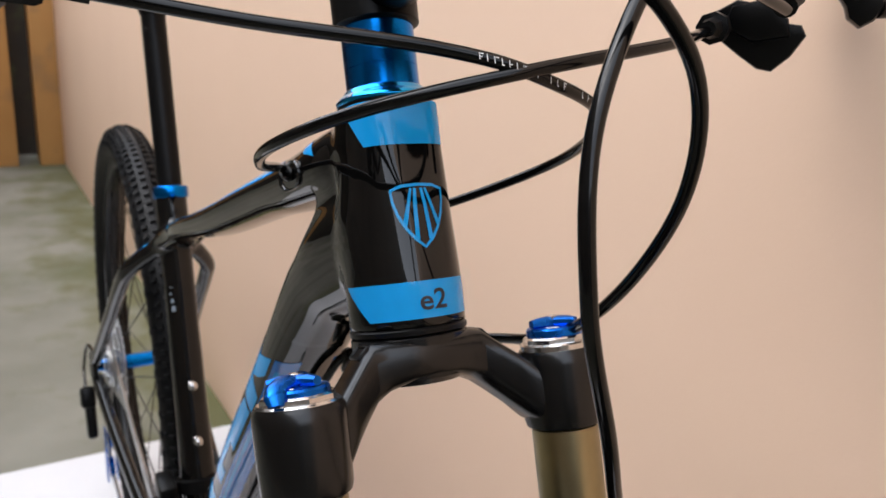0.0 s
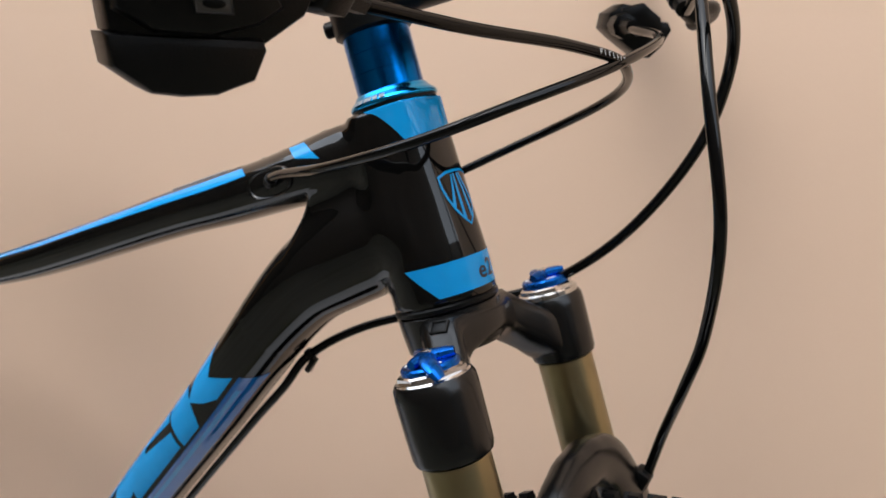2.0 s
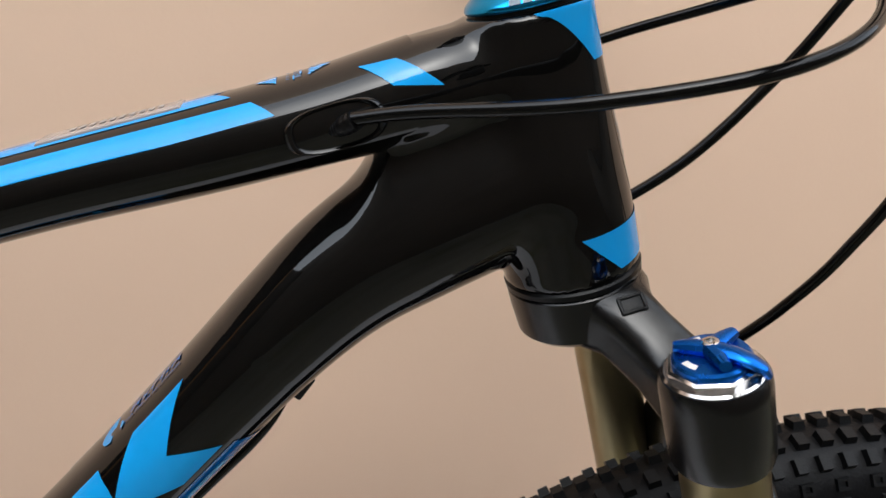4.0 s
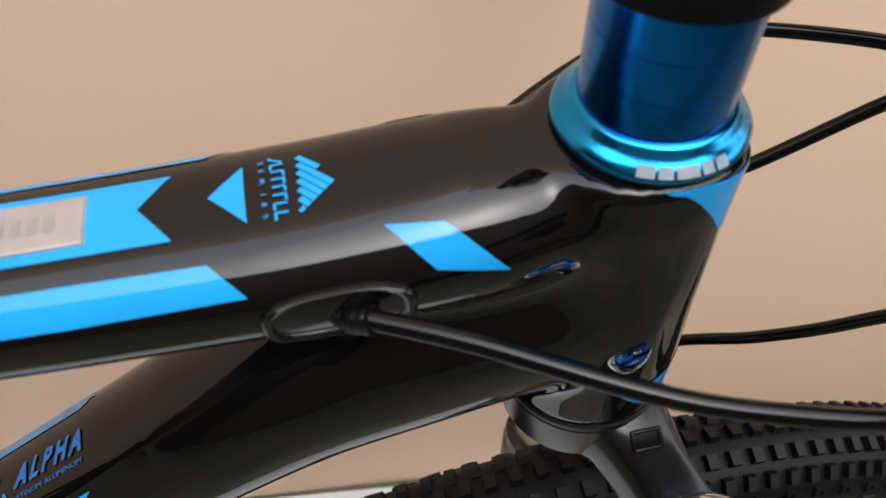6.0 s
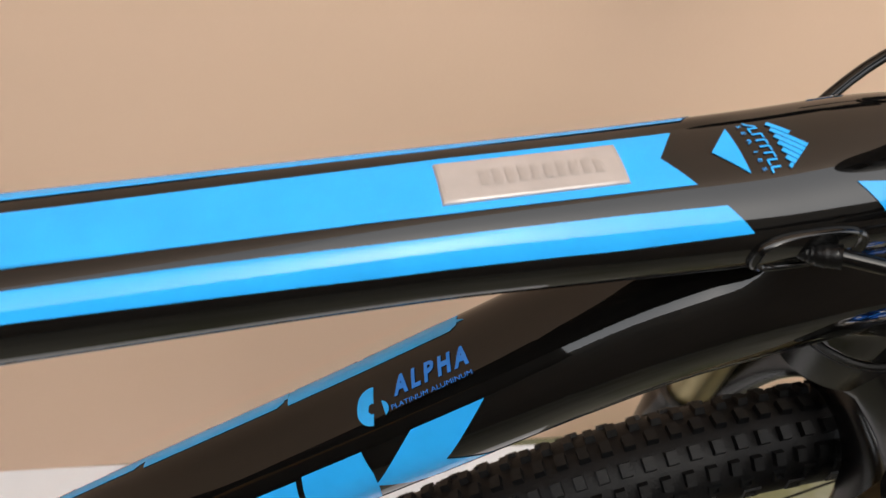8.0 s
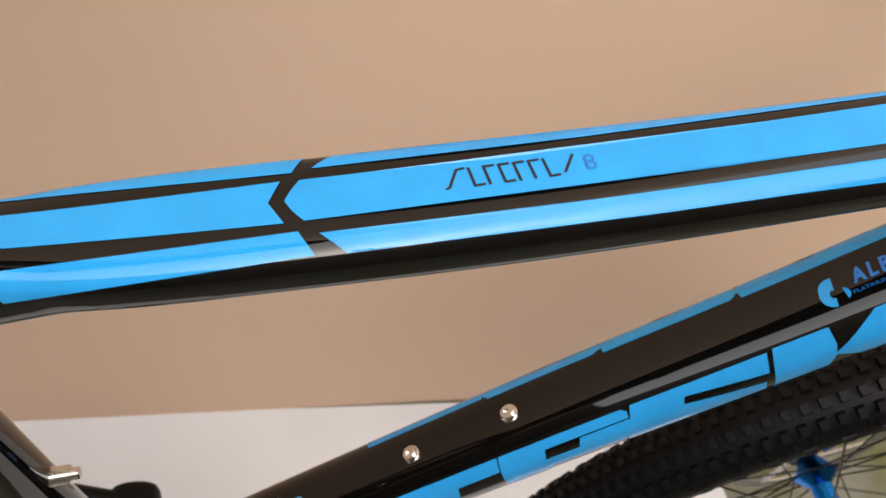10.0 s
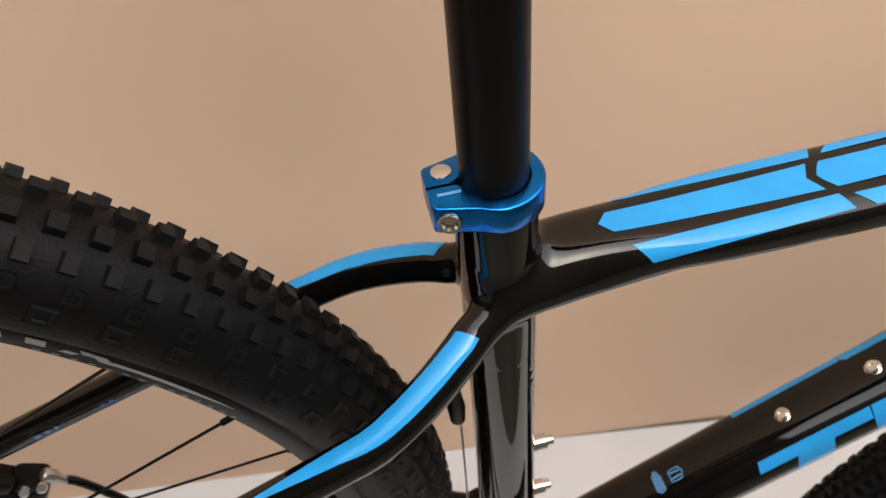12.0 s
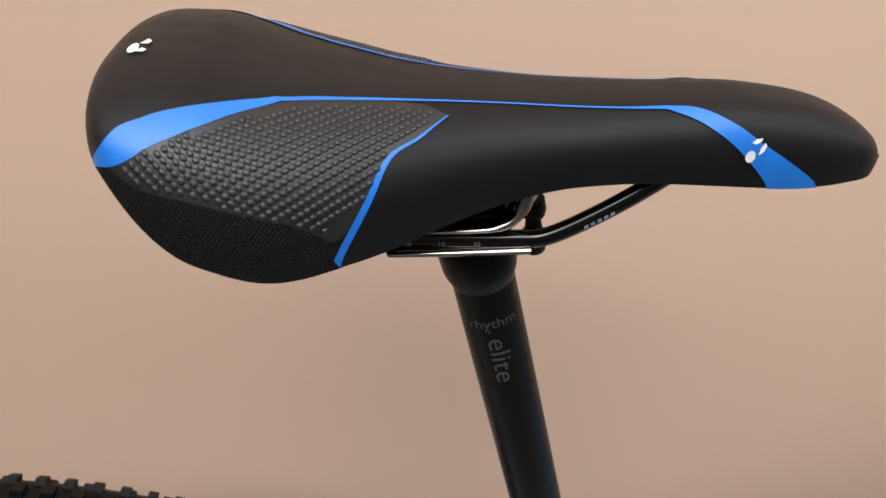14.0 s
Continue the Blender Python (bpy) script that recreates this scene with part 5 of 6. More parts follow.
for k in (1, -1):
    nrm = (U * 0.74 + Vector((0, -0.67 * k, 0))).normalized()
    m = Matrix((V, nrm.cross(V).normalized(), nrm)).transposed().to_4x4()
    m.translation = steer(-0.0082, 0.0125, -0.0312 * k)
    part("crown_pocket", join(block((0.0100, 0.0014, 0.0022), m @ pose(0, -0.0030, 0), 0.0006), block((0.0100, 0.0014, 0.0022), m @ pose(0, 0.0030, 0), 0.0006),
         block((0.0014, 0.0070, 0.0022), m @ pose(-0.0046, 0, 0), 0.0006), block((0.0014, 0.0070, 0.0022), m @ pose(0.0046, 0, 0), 0.0006), block((0.0088, 0.0060, 0.0008), m, 0.0001)), plastic, crown, "black rimmed pocket")
    y = -LEG * k
    base = steer(-0.0055 if k > 0 else -0.0030, OFFSET, y)
    cap, lug = base, base
    if k > 0:
        cap, lug = base + U * -0.0022, base + U * -0.0036
    collar = part("crown_collar", lathe([(0.0165, -0.0530), (0.0180, -0.0525), (0.0187, -0.0500), (0.0190, -0.0400), (0.0192, -0.0230), (0.0189, -0.0185), (0.0178, -0.0165), (0.0165, -0.0162)], base, U, 48), crown_black, bicycle, "satin black fork collar")
    part("stanchion", lathe([(0.0160, -0.230), (0.0160, -0.054)], base, U, 40), gold, bicycle, "olive gold anodized fork stanchion")
    part("top_cap", join(lathe([(0.0172, -0.0170), (0.0174, -0.0140), (0.0166, -0.0132)], cap, U, 40), lathe([(0.0158, -0.0136), (0.0158, -0.0112), (0.0148, -0.0104)], cap, U, 8)), silver, collar, "bright steel top cap")
    knob = part("adjuster_knob", lathe([(0.0128, -0.0108), (0.0134, -0.0100), (0.0134, -0.0072), (0.0126, -0.0062), (0.0060, -0.0056)], lug, U, 36), knob_blue, collar, "blue anodized adjuster knob")
    ridges = []
    for j in range(3):
        a = radians(25 + 120 * j)
        d = V * math.cos(a) + Vector((0, math.sin(a), 0))
        ridges.append(sweep([lug + U * -0.0040 + d * q for q in (0.002, 0.008, 0.0122)], 1, 10, flat=[(0.0040, 0.0030), (0.0030, 0.0028), (0.0022, 0.0020)]))
    if k > 0:
        d = V * math.cos(radians(-62)) + Vector((0, math.sin(radians(-62)), 0))
        e = U.cross(d)
        ridges.append(sweep([lug + U * h + d * q + e * w for q, w, h in ((0.003, 0, -0.0040), (0.009, 0.0008, -0.0042), (0.0135, 0.002, -0.0055), (0.0162, 0.0038, -0.0080), (0.0170, 0.005, -0.0110))], 1, 12, flat=[(0.0045, 0.0030), (0.0042, 0.0028), (0.0045, 0.0024), (0.0042, 0.0022), (0.0030, 0.0018)]))
    part("knob_ridge", join(*ridges), knob_blue, collar)
    part("knob_screw", lathe([(0.0030, -0.0050), (0.0030, -0.0012), (0.0024, -0.0008), (0.0014, -0.0008), (0.0013, -0.0018), (0, -0.0018)], lug, U, 18), silver, collar, "steel screw")
    for j, a in enumerate((100, 200, 320)):
        arc = [lug + U * h + (V * math.cos(radians(b)) + Vector((0, math.sin(radians(b)), 0))) * 0.0100 + (V * math.cos(radians(b)) + Vector((0, math.sin(radians(b)), 0))) * q for q, h in ((-0.0012, -0.00575), (0.0012, -0.00595)) for b in np.linspace(a - 16, a + 16, 8)]
        part("print_bar", (arc, [(i, i + 1, i + 9, i + 8) for i in range(7)]), white_paint, collar)
    part("fork_leg", lathe([(0.0175, -0.2005), (0.0205, -0.2015), (0.0212, -0.206), (0.0205, -0.211), (0.0218, -0.214), (0.0222, -0.240), (0.0205, -0.300), (0.0195, -0.45), (0.0185, -0.487), (0.012, -0.498)], base, U, 36), crown_black, bicycle, "dark grey lower fork leg")
arch = []
for y, t, v, h, w in ((-0.068, -0.235, 0.0380, 0.026, 0.0105), (-0.064, -0.195, 0.0430, 0.022, 0.0092), (-0.054, -0.148, 0.0470, 0.021, 0.0082), (-0.036, -0.1120, 0.0490, 0.018, 0.0080), (-0.016, -0.0995, 0.0495, 0.014, 0.0078), (0, -0.0975, 0.0495, 0.0135, 0.0078)):
    arch.append((y, t, v, h, w))
arch += [(-y, t, v, h, w) for y, t, v, h, w in arch[-2::-1]]
pts = smooth_line([steer(t, v, y) for y, t, v, h, w in arch], 5)
siz = [np.interp(np.linspace(0, len(arch) - 1, len(pts)), range(len(arch)), [q[i] for q in arch]) for i in (4, 3)]
loops = []
for i, p in enumerate(pts):
    T = (pts[min(i + 1, len(pts) - 1)] - pts[max(i - 1, 0)]).normalized()
    n1 = V - T * V.dot(T)
    n1.normalize()
    n2 = T.cross(n1)
    loops.append([p + n1 * siz[0][i] * 1.25 * math.copysign(abs(math.cos(a)) ** 0.75, math.cos(a)) + n2 * siz[1][i] * 0.85 * math.copysign(abs(math.sin(a)) ** 0.75, math.sin(a)) for a in np.linspace(0, 2 * math.pi, 25)[:-1]])
part("fork_arch", rings(loops), crown_black, bicycle, "dark grey fork arch over the tyre")
part("hose_guide", block((0.010, 0.012, 0.014), pose(1.007, 0.055, 0.708, 0, 20, 0), 0.003), plastic, bicycle)
part("front_caliper", block((0.045, 0.030, 0.055), pose(1.075, 0.062, 0.44, 0, -20, 0), 0.008), satin_black, bicycle, "black front brake caliper")

# ---- cables ----
def cable(name, points, r, label, n=10):
    return part(name, sweep(smooth_line(points, n), r, 16), housing, bicycle, label)


c_rear = [(0.944, -0.1345, 0.9485), (0.959, -0.0893, 0.9431), (0.977, -0.0336, 0.9388), (0.9881, 0.0001, 0.9316), (0.9687, 0.0458, 0.9145), (0.9096, 0.0713, 0.8825), (0.84, 0.0348, 0.842), (0.815, 0.026, 0.846)]
c_front = [(0.9542, 0.1128, 0.9495), (0.9848, 0.0614, 0.9447), (0.9887, -0.0078, 0.9329), (0.967, -0.0553, 0.9171), (0.9312, -0.0738, 0.8992), (0.8778, -0.0623, 0.8806), (0.8294, -0.0382, 0.8679), (0.8097, -0.0282, 0.8613)]
h_rear = [(1.004, -0.146, 0.9624), (1.0044, -0.112, 0.9649), (1.0085, -0.0696, 0.976), (1.013, -0.0325, 0.9745), (1.0245, -0.001, 0.966), (1.0255, 0.0337, 0.9359), (1.0113, 0.0525, 0.8911), (0.9767, 0.061, 0.84), (0.9297, 0.069, 0.8005), (0.8834, 0.064, 0.7802), (0.8289, 0.0403, 0.7605), (0.8024, 0.0155, 0.7421), (0.7883, 0.0063, 0.7184), (0.755, 0.004, 0.676), (0.664, 0.003, 0.556), (0.5, 0.002, 0.325)]
h_front = [(0.98, 0.129, 0.961), (0.9965, 0.0769, 0.9685), (1.0069, 0.0312, 0.9716), (1.0258, -0.0055, 0.9237), (1.0393, -0.0107, 0.87), (1.0365, 0.009, 0.818), (1.0275, 0.0275, 0.78), (1.016, 0.051, 0.74), (1.008, 0.0585, 0.702)]
rc = cable("rear_shift_cable", c_rear, 0.0024, "black shift cable housing with white print")
cable("front_shift_cable", c_front, 0.0024, "black shift cable housing looping to the top tube port")
cable("rear_brake_hose", h_rear, 0.0028, "black rear brake hose strapped under the down tube")
cable("front_brake_hose", h_front, 0.0028, "black front brake hose looping down to the fork")
line = smooth_line(c_rear, 10)
for i in range(19):
    if i in (9, 13, 14):
        continue
    f = 23 + 14 * (i + 0.5) / 19
    p, d = line[int(f)].lerp(line[int(f) + 1], f % 1), (line[int(f) + 1] - line[int(f)]).normalized()
    o = Vector((1, -0.45, 0.25)).normalized()
    o = (o - d * o.dot(d)).normalized()
    w, q = d.cross(o), p + o * 0.00248
    def bar(x, y, l, h, lean):
        return [q + d * (x + e * l + g * lean) + w * (y + g * h) for e, g in ((-1, -1), (1, -1), (1, 1), (-1, 1))], [(0, 1, 2, 3)]

    marks = [bar(0, 0, 0.00016, 0.0011, 0.0004)]
    if i % 3 != 1:
        marks.append(bar(0.0006, 0.0009 if i % 2 else -0.0009, 0.0005, 0.00018, 0.0))
    if i % 4 == 0:
        marks.append(bar(0.0006, 0.0, 0.0004, 0.00016, 0.0))
    part("print_bar", join(*marks), white_paint, rc)
part("cable_tie", join(lathe([(0.0034, -0.0018), (0.0040, -0.0018), (0.0040, 0.0018), (0.0034, 0.0018), (0.0034, -0.0018)], (0.8024, 0.0155, 0.7421), (0.6, 0.4, 0.6), 18), block((0.004, 0.0045, 0.012), pose(0.8050, 0.0135, 0.7366, 0, 30, 0), 0.001)), plastic, bicycle, "black cable tie")
part("derailleur_cable", sweep([post_at(0.60, -0.024), post_at(0.535, -0.0245), post_at(0.40, -0.027)], 0.0007, 6), brushed, bicycle)
part("cable_stop", sweep([post_at(0.640, -0.020), post_at(0.605, -0.0255), post_at(0.588, -0.0255), post_at(0.583, -0.0255), post_at(0.570, -0.0255)], [0.0026, 0.0028, 0.0042, 0.0050, 0.0042], 14), plastic, bicycle, "black cable stop behind the seat tube")

# ---- bar controls ----
def facing(p, n):
    """Axes of an upright plane at p that faces n: its own x, and the function that gives its places."""
    n = Vector((n[0], n[1], 0)).normalized()
    ex = Vector((0, 0, 1)).cross(n)
    return (lambda u, z, d=0.0: Vector(p) + ex * u + Vector((0, 0, z)) + n * d), ex, n


def plate_of(p, n, outline, depth, thick, bevel=0.001):
    q, ex, n = facing(p, n)
    return slab(outline, q(0, 0, depth), ex, (0, 0, 1), thick, bevel)


def oval(u, z, ru, rz, n=20):
    return [(u + ru * math.cos(a), z + rz * math.sin(a)) for a in np.linspace(0, 2 * math.pi, n + 1)[:-1]]


for k in (1, -1):
    turn = (lambda g: g) if k > 0 else mirrored
    if k > 0:
        body = part("brake_lever_body", sweep(smooth_line([(0.999, -0.146, 0.9625), (0.988, -0.165, 0.968), (0.974, -0.190, 0.975), (0.957, -0.215, 0.981)], 5), 1, 18, flat=[(0.0075, 0.0075)] * 3 + [(0.0100, 0.0100)] * 10 + [(0.0100, 0.0110)] * 3), plastic, bicycle, "black brake lever body on the handlebar")
    else:
        body = part("brake_lever_body", sweep([(0.978, 0.131, 0.962), (0.974, 0.138, 0.966), (0.973, 0.139, 0.967), (0.967, 0.148, 0.974), (0.966, 0.149, 0.975)], [0.0050, 0.0052, 0.0068, 0.0070, 0.0060], 12), plastic, bicycle, "black and bright brake lever body on the handlebar")
        part("reservoir_band", lathe([(0.0060, -0.014), (0.0074, -0.013), (0.0076, 0.016), (0.0066, 0.018)], (0.956, 0.163, 0.985), (-0.50, 0.62, 0.60), 28), brushed, body, "polished aluminium cylinder")
        part("lever_pivot", plate_of((0.956, 0.196, 0.966), (0.618, -0.786), [(-0.001, 0.010), (0.000, 0.004), (0.004, -0.001), (0.006, -0.006), (0.012, -0.010), (0.0175, -0.006), (0.0205, 0.000), (0.0195, 0.006), (0.013, 0.012), (0.005, 0.014)], 0.0, 0.014, 0.003), plastic, body)
        part("pivot_arm", sweep(smooth_line([(0.950, 0.180, 0.984), (0.957, 0.190, 0.978), (0.966, 0.200, 0.970)], 5), 0.0050, 12), plastic, body)
        part("lever_blade", sweep(smooth_line([(0.970, 0.206, 0.966), (0.973, 0.222, 0.967), (0.966, 0.245, 0.963), (0.952, 0.268, 0.959)], 5), 1, 12, flat=[(0.006, 0.0050)] * 5 + [(0.0062, 0.0058)] * 11), plastic, body, "black brake lever blade")
    part("bar_band", turn(lathe([(0.0118, -0.006), (0.0155, -0.0055), (0.0155, 0.0055), (0.0118, 0.006)], (0.9195, -0.192, 0.9903), (-0.24, -0.97, 0.02), 24)), satin_black, body)
    part("bridge", turn(sweep([(0.956, -0.200, 0.985), (0.934, -0.196, 0.988)], 0.0085, 12)), satin_black, body)
    if k > 0:
        part("lever_blade", sweep(smooth_line([(0.985, -0.196, 0.968), (0.992, -0.215, 0.962), (0.985, -0.240, 0.962), (0.972, -0.265, 0.966)], 5), 1, 12, flat=[(0.006, 0.004)] * 6 + [(0.0055, 0.0035)] * 10), plastic, body, "black brake lever blade")
        P, N = (0.944, -0.165, 0.945), (0.881, -0.474)
        shifter = part("shifter", plate_of(P, N, [(0.0091, 0.0121), (0.0078, 0.0049), (0.0045, -0.0019), (-0.0063, -0.0096), (-0.020, -0.0125), (-0.034, -0.0125), (-0.0457, -0.0080), (-0.048, 0.010), (-0.030, 0.024), (0.002, 0.021)], -0.006, 0.020, 0.0016), plastic, bicycle, "black faceted gear shifter under the handlebar")
        part("shifter_cover", plate_of(P, N, [(-0.0075, -0.0085), (-0.0066, -0.0115), (-0.0098, -0.0193), (-0.0201, -0.0233), (-0.0290, -0.0238), (-0.0366, -0.0230), (-0.0457, -0.0167), (-0.047, -0.0085)], -0.007, 0.026, 0.0022), plastic, shifter)
        part("shifter_cover", plate_of(P, N, [(-0.0030, -0.0005), (-0.0100, -0.0052), (-0.022, -0.0085), (-0.036, -0.0080), (-0.045, -0.003), (-0.045, 0.008), (-0.008, 0.010)], 0.0055, 0.008, 0.0028), plastic, shifter)
        cover = part("cover_plate", plate_of(P, N, [(-0.0385, 0.0150), (-0.0405, 0.0105), (-0.0389, 0.0065), (-0.0330, 0.0050), (-0.0135, 0.0042), (-0.0095, 0.0068), (-0.0072, 0.0120), (-0.0080, 0.0180), (-0.0120, 0.0225), (-0.0340, 0.0215)], 0.0120, 0.0060, 0.0014), brushed, shifter, "polished aluminium cover plate")
        part("white_oval", plate_of(P, N, oval(-0.0205, 0.0135, 0.0095, 0.0058), 0.0152, 0.0008, 0.0002), white_paint, cover, "white oval ring")
        part("dark_slot", plate_of(P, N, oval(-0.0200, 0.0140, 0.0062, 0.0030), 0.0158, 0.0008, 0.0002), plastic, cover)
        part("small_mark", plate_of(P, N, [(-0.0272, 0.0017), (-0.0263, -0.0029), (-0.0169, -0.0028), (-0.0174, 0.0014)], 0.0096, 0.0004), grey_print, shifter, "small grey square mark")
        part("dark_slot", plate_of(P, N, oval(-0.0219, -0.0004, 0.0030, 0.0013, 14), 0.0100, 0.0004, 0.0001), plastic, shifter)
        part("barrel_adjuster", sweep([(0.9478, -0.1630, 0.9515), (0.9476, -0.1585, 0.9510), (0.9476, -0.1580, 0.9510), (0.9473, -0.1560, 0.9508), (0.9470, -0.1470, 0.9500), (0.9469, -0.1450, 0.9498), (0.9468, -0.1445, 0.9497), (0.9460, -0.1330, 0.9480)], [0.0045, 0.0045, 0.0060, 0.0074, 0.0074, 0.0062, 0.0038, 0.0036], 6), plastic, shifter, "black hexagonal barrel adjuster")
    else:
        P, N = (0.945, 0.165, 0.940), (0.618, -0.786)
        shifter = part("shifter", plate_of(P, N, [(-0.0250, 0.0190), (-0.0262, 0.0100), (-0.0197, 0.0050), (-0.0107, -0.0009), (-0.0020, -0.0060), (0.0046, -0.0067), (0.0120, 0.0011), (0.0170, 0.0110), (0.0141, 0.0156), (0.0028, 0.0161), (-0.0080, 0.0240), (-0.0160, 0.0250)], -0.004, 0.022, 0.0020), plastic, bicycle, "black gear shifter under the handlebar")
        part("shifter_cover", plate_of(P, N, [(-0.018, 0.022), (-0.020, 0.012), (-0.006, 0.006), (0.010, 0.010), (0.008, 0.018), (-0.004, 0.026)], 0.004, 0.012, 0.0025), plastic, shifter)
        part("barrel_adjuster", sweep([(0.936, 0.140, 0.9520), (0.940, 0.1345, 0.9515), (0.9403, 0.134, 0.9515), (0.9465, 0.1250, 0.9512), (0.9468, 0.1245, 0.9512), (0.9500, 0.1195, 0.9510), (0.9540, 0.1140, 0.9508)], [0.0060, 0.0060, 0.0074, 0.0074, 0.0050, 0.0042, 0.0036], 8), plastic, shifter, "black barrel adjuster")
    end = 0.345 if k > 0 else 0.281
    grip = [(0.912 - 0.262 * (y - 0.218), -y, 0.9906 + 0.027 * (y - 0.218)) for y in (0.218, 0.222, end - 0.002, end)]
    part("grip", turn(sweep(grip, [0.0165, 0.0172, 0.0165, 0.013], 20)), rubber, bicycle, "black rubber handlebar grip")

# ---- drivetrain ----
def ring_gear(center, r, teeth, y, thick, mat, name, label, inner=0.8):
    n = teeth * 4
    lo = []
    for yy in (y - thick / 2, y + thick / 2):
        lo.append([(center.x + (r + (0.003 if i % 4 in (1, 2) else -0.002)) * math.cos(2 * math.pi * i / n), yy, center.z + (r + (0.003 if i % 4 in (1, 2) else -0.002)) * math.sin(2 * math.pi * i / n)) for i in range(n)])
        lo.append([(center.x + r * inner * math.cos(2 * math.pi * i / n), yy, center.z + r * inner * math.sin(2 * math.pi * i / n)) for i in range(n)])
    return part(name, rings([lo[1], lo[0], lo[2], lo[3], lo[1]], False), mat, bicycle, label)


ring_gear(BOTTOM, 0.078, 38, -0.0480, 0.003, satin_black, "chainring", "black outer chainring")
ring_gear(BOTTOM, 0.051, 24, -0.0410, 0.003, brushed, "chainring", "steel inner chainring", 0.75)
for i, (r, t) in enumerate(((0.072, 36), (0.060, 30), (0.050, 25), (0.042, 21), (0.034, 17), (0.026, 13))):
    ring_gear(REAR, r, t, -0.030 - 0.0048 * i, 0.002, brushed, "sprocket", "steel cassette sprocket", 0.6)
part("crank_arm", sweep([BOTTOM + Vector((0, -0.062, 0)), BOTTOM + Vector((0.045, -0.070, -0.008)), BOTTOM + Vector((0.168, -0.080, -0.03))], 1, 14, flat=[(0.012, 0.014), (0.010, 0.011), (0.009, 0.011)]), satin_black, bicycle, "satin black crank arm")
left_arm = part("crank_arm", sweep([BOTTOM + Vector((0, 0.058, 0)), BOTTOM + Vector((-0.045, 0.068, 0.008)), BOTTOM + Vector((-0.168, 0.078, 0.03))], 1, 14, flat=[(0.012, 0.014), (0.010, 0.011), (0.009, 0.011)]), satin_black, bicycle, "satin black crank arm")
part("crank_boss", lathe([(0.0, 0.048), (0.0185, 0.048), (0.0195, 0.052), (0.0190, 0.070), (0.0165, 0.0745), (0.0, 0.0748)], BOTTOM, Vector((0, 1, 0)), 32), satin_black, left_arm)
part("crank_bolt", lathe([(0.0, 0.0740), (0.0078, 0.0742), (0.0082, 0.0765), (0.0070, 0.0778), (0.0042, 0.0778), (0.0040, 0.0755), (0.0, 0.0755)], BOTTOM, Vector((0, 1, 0)), 24), silver, left_arm, "silver crank bolt")
part("spider", join(*[sweep([BOTTOM + Vector((0, -0.052, 0)), BOTTOM + Vector((0.062 * math.cos(a), -0.049, 0.062 * math.sin(a)))], 1, 10, flat=[(0.010, 0.005), (0.006, 0.004)]) for a in (0.4, 1.97, 3.54, 5.11)]), satin_black, bicycle)
chain = smooth_line([BOTTOM + Vector((0.0, -0.048, 0.080)), BOTTOM + Vector((0.056, -0.048, 0.056)), BOTTOM + Vector((0.080, -0.048, 0)), BOTTOM + Vector((0.056, -0.048, -0.056)), BOTTOM + Vector((0, -0.048, -0.080)),
                     Vector((0.24, -0.052, 0.215)), Vector((0.055, -0.055, 0.205)), Vector((0.03, -0.055, 0.235)), Vector((0.052, -0.055, 0.285)), Vector((0.045, -0.050, 0.335)),
                     REAR + Vector((0.030, -0.046, -0.022)), REAR + Vector((0.038, -0.045, 0.012)), REAR + Vector((0.008, -0.045, 0.042)), Vector((0.20, -0.046, 0.405)), BOTTOM + Vector((0.0, -0.048, 0.080))], 6)
part("chain", sweep(chain, 1, 8, flat=[(0.0030, 0.0040)] * len(chain)), brushed, bicycle, "steel chain")
rd = part("rear_derailleur", join(block((0.030, 0.022, 0.034), pose(0.012, -0.080, 0.325, 0, -25, 0), 0.006), block((0.020, 0.016, 0.060), pose(0.026, -0.078, 0.292, 0, -20, 0), 0.006)), satin_black, bicycle, "black rear derailleur with blue pulleys")
for p in (Vector((0.050, -0.055, 0.270)), Vector((0.046, -0.055, 0.212))):
    part("pulley", lathe([(0.006, -0.004), (0.017, -0.003), (0.017, 0.003), (0.006, 0.004)], p, (0, 1, 0), 22), knob_blue, rd, "blue pulley wheel")
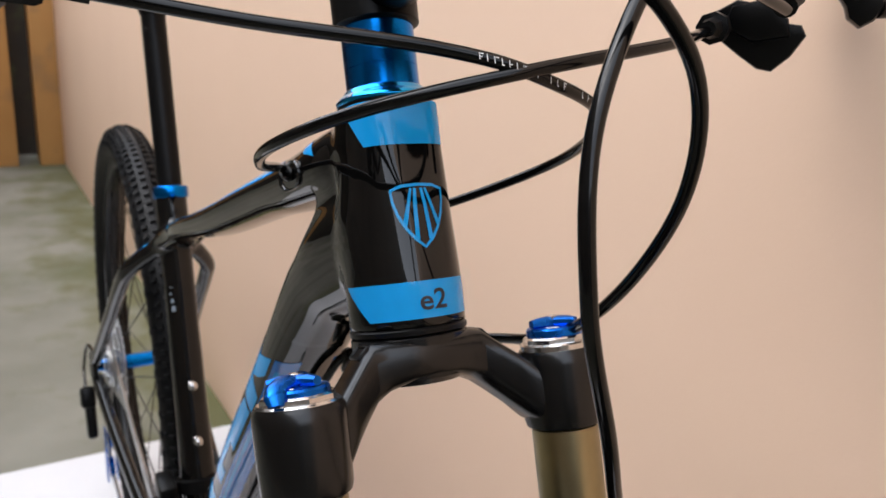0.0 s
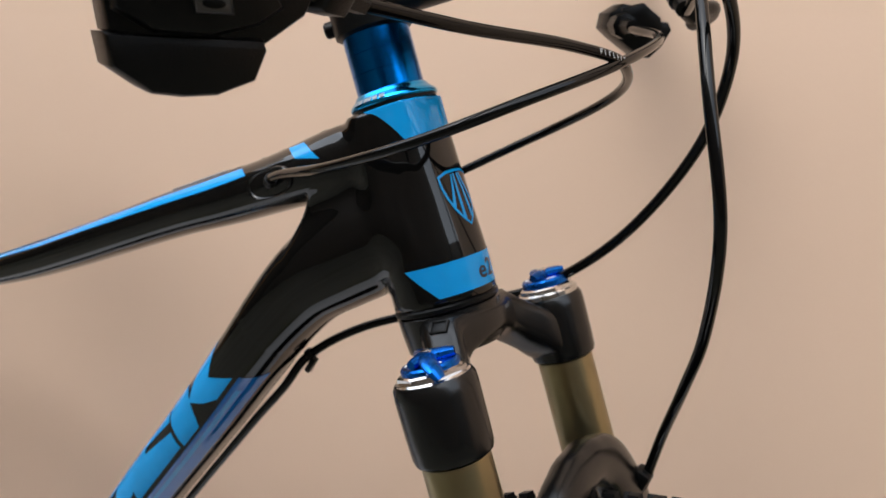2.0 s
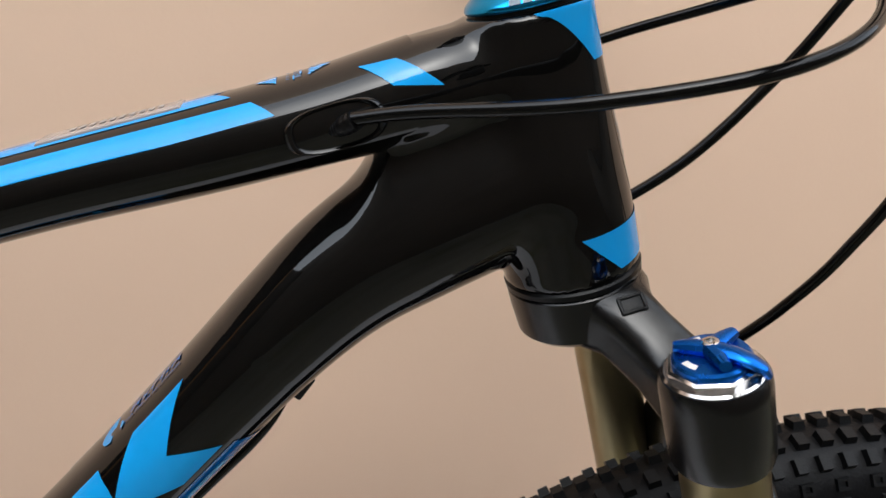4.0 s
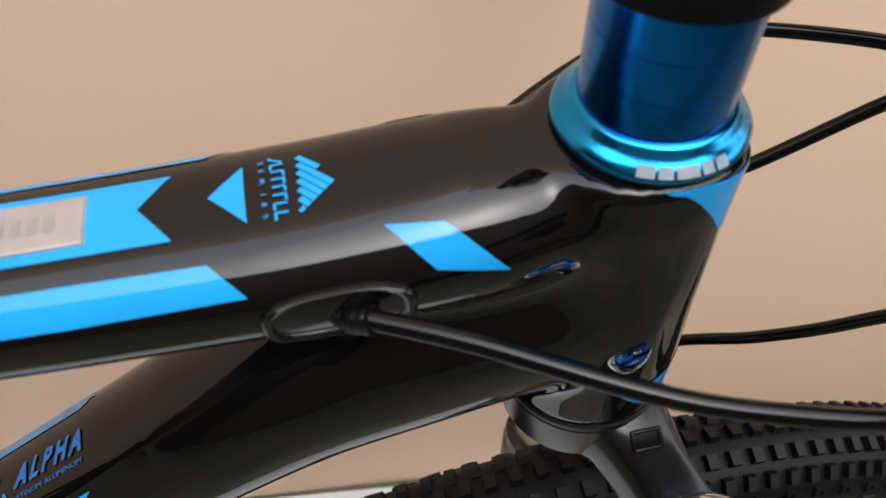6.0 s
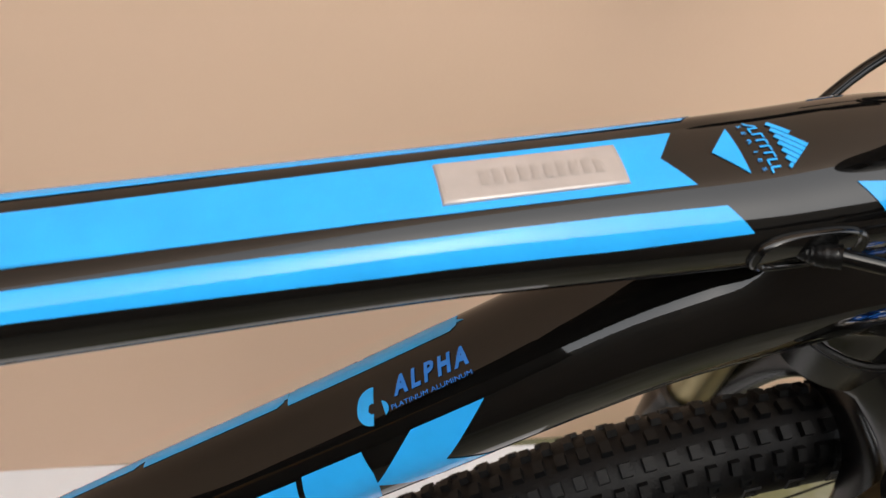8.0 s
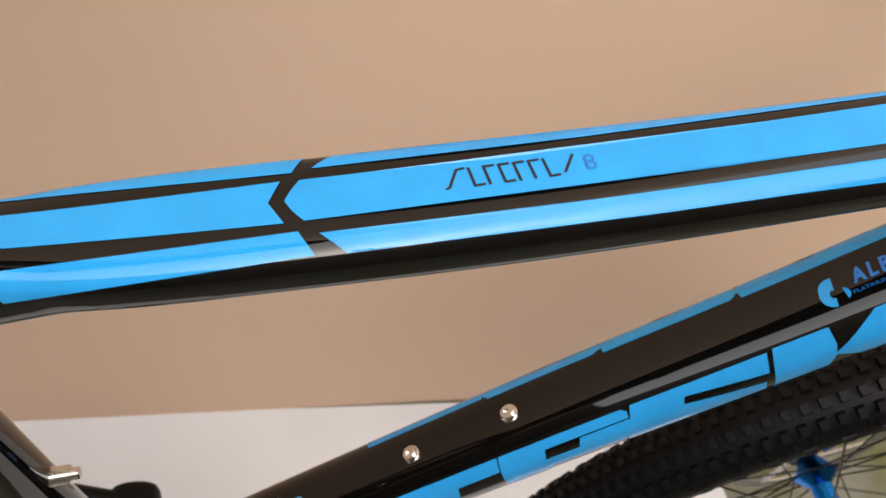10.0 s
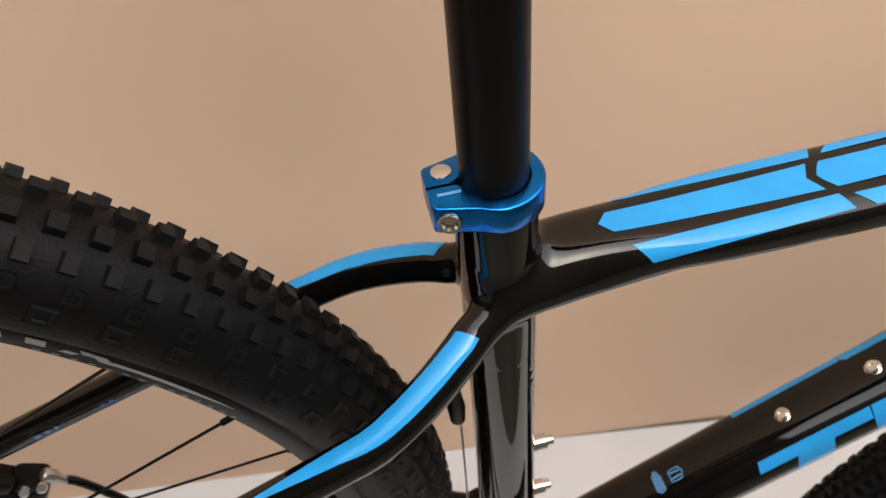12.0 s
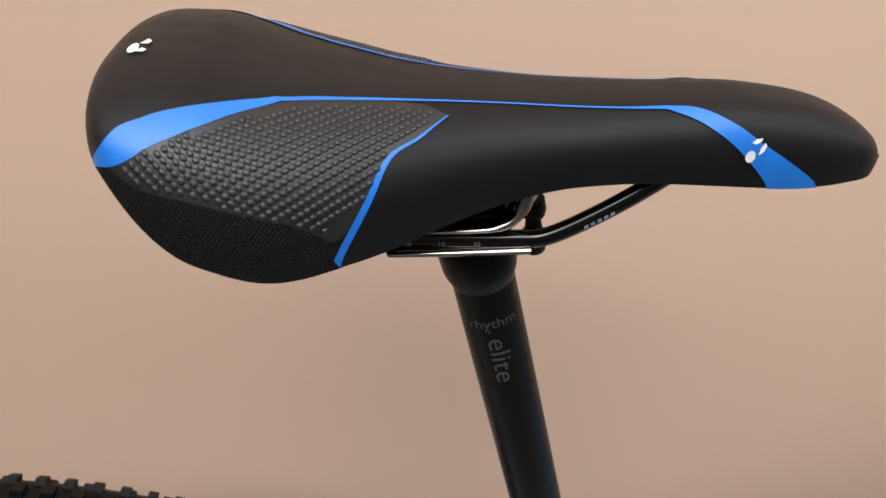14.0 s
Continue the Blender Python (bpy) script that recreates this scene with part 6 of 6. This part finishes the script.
part("cage", join(*[slab([(-0.014, -0.07), (0.010, -0.07), (0.018, 0.0), (0.012, 0.02), (-0.012, 0.02)], (0.048, -0.055 + d, 0.262), (1, 0, 0), (0, 0, 1), 0.002, 0.0005) for d in (-0.007, 0.007)]), knob_blue, rd)
part("derailleur_hose", sweep(smooth_line([(0.03, -0.066, 0.40), (-0.03, -0.072, 0.395), (-0.055, -0.078, 0.345), (-0.02, -0.080, 0.325)], 8), 0.0024, 10), housing, bicycle)
part("front_derailleur", join(block((0.040, 0.020, 0.030), Matrix.Translation(post_at(0.415, 0.006) + Vector((0, -0.036, 0))), 0.005), block((0.070, 0.014, 0.022), Matrix.Translation(BOTTOM + Vector((0.01, -0.052, 0.092))) @ pose(0, 0, 0, 0, 12, 0), 0.004),
     lathe([(0.0205, -0.008), (0.0240, -0.007), (0.0240, 0.007), (0.0205, 0.008), (0.0205, -0.008)], post_at(0.415), POST, 30)), satin_black, bicycle, "black front derailleur on the seat tube")
caliper = part("rear_caliper", join(block((0.046, 0.026, 0.032), pose(0.098, 0.056, 0.421, 0, 30, 0), 0.007), block((0.022, 0.022, 0.024), pose(0.122, 0.057, 0.420, 0, 12, 0), 0.005), block((0.026, 0.010, 0.014), pose(0.104, 0.050, 0.440, 0, 25, 0), 0.004)), satin_black, bicycle, "black rear brake caliper with steel bolts")
for x, z in ((0.131, 0.4335), (0.121, 0.4300), (0.106, 0.4420)):
    part("bolt", lathe([(0.0, -0.003), (0.0032, -0.003), (0.0034, 0.002), (0.0026, 0.003), (0.0, 0.003)], (x, 0.048, z), (0.25, -0.6, 0.76), 14), silver, caliper, "bright steel bolt")
part("hose_fitting", lathe([(0.0032, 0.0), (0.0042, 0.001), (0.0042, 0.008), (0.0030, 0.010), (0.0030, 0.016), (0.0022, 0.017)], (0.131, 0.055, 0.437), (0.80, 0, -0.60), 16), brushed, caliper, "polished hose fitting")
part("rear_hose_end", sweep(smooth_line([(0.142, 0.055, 0.429), (0.152, 0.055, 0.422), (0.172, 0.055, 0.399), (0.195, 0.055, 0.370), (0.24, 0.054, 0.352), (0.32, 0.052, 0.340), (0.44, 0.030, 0.312)], 8), 0.0028, 12), housing, bicycle)
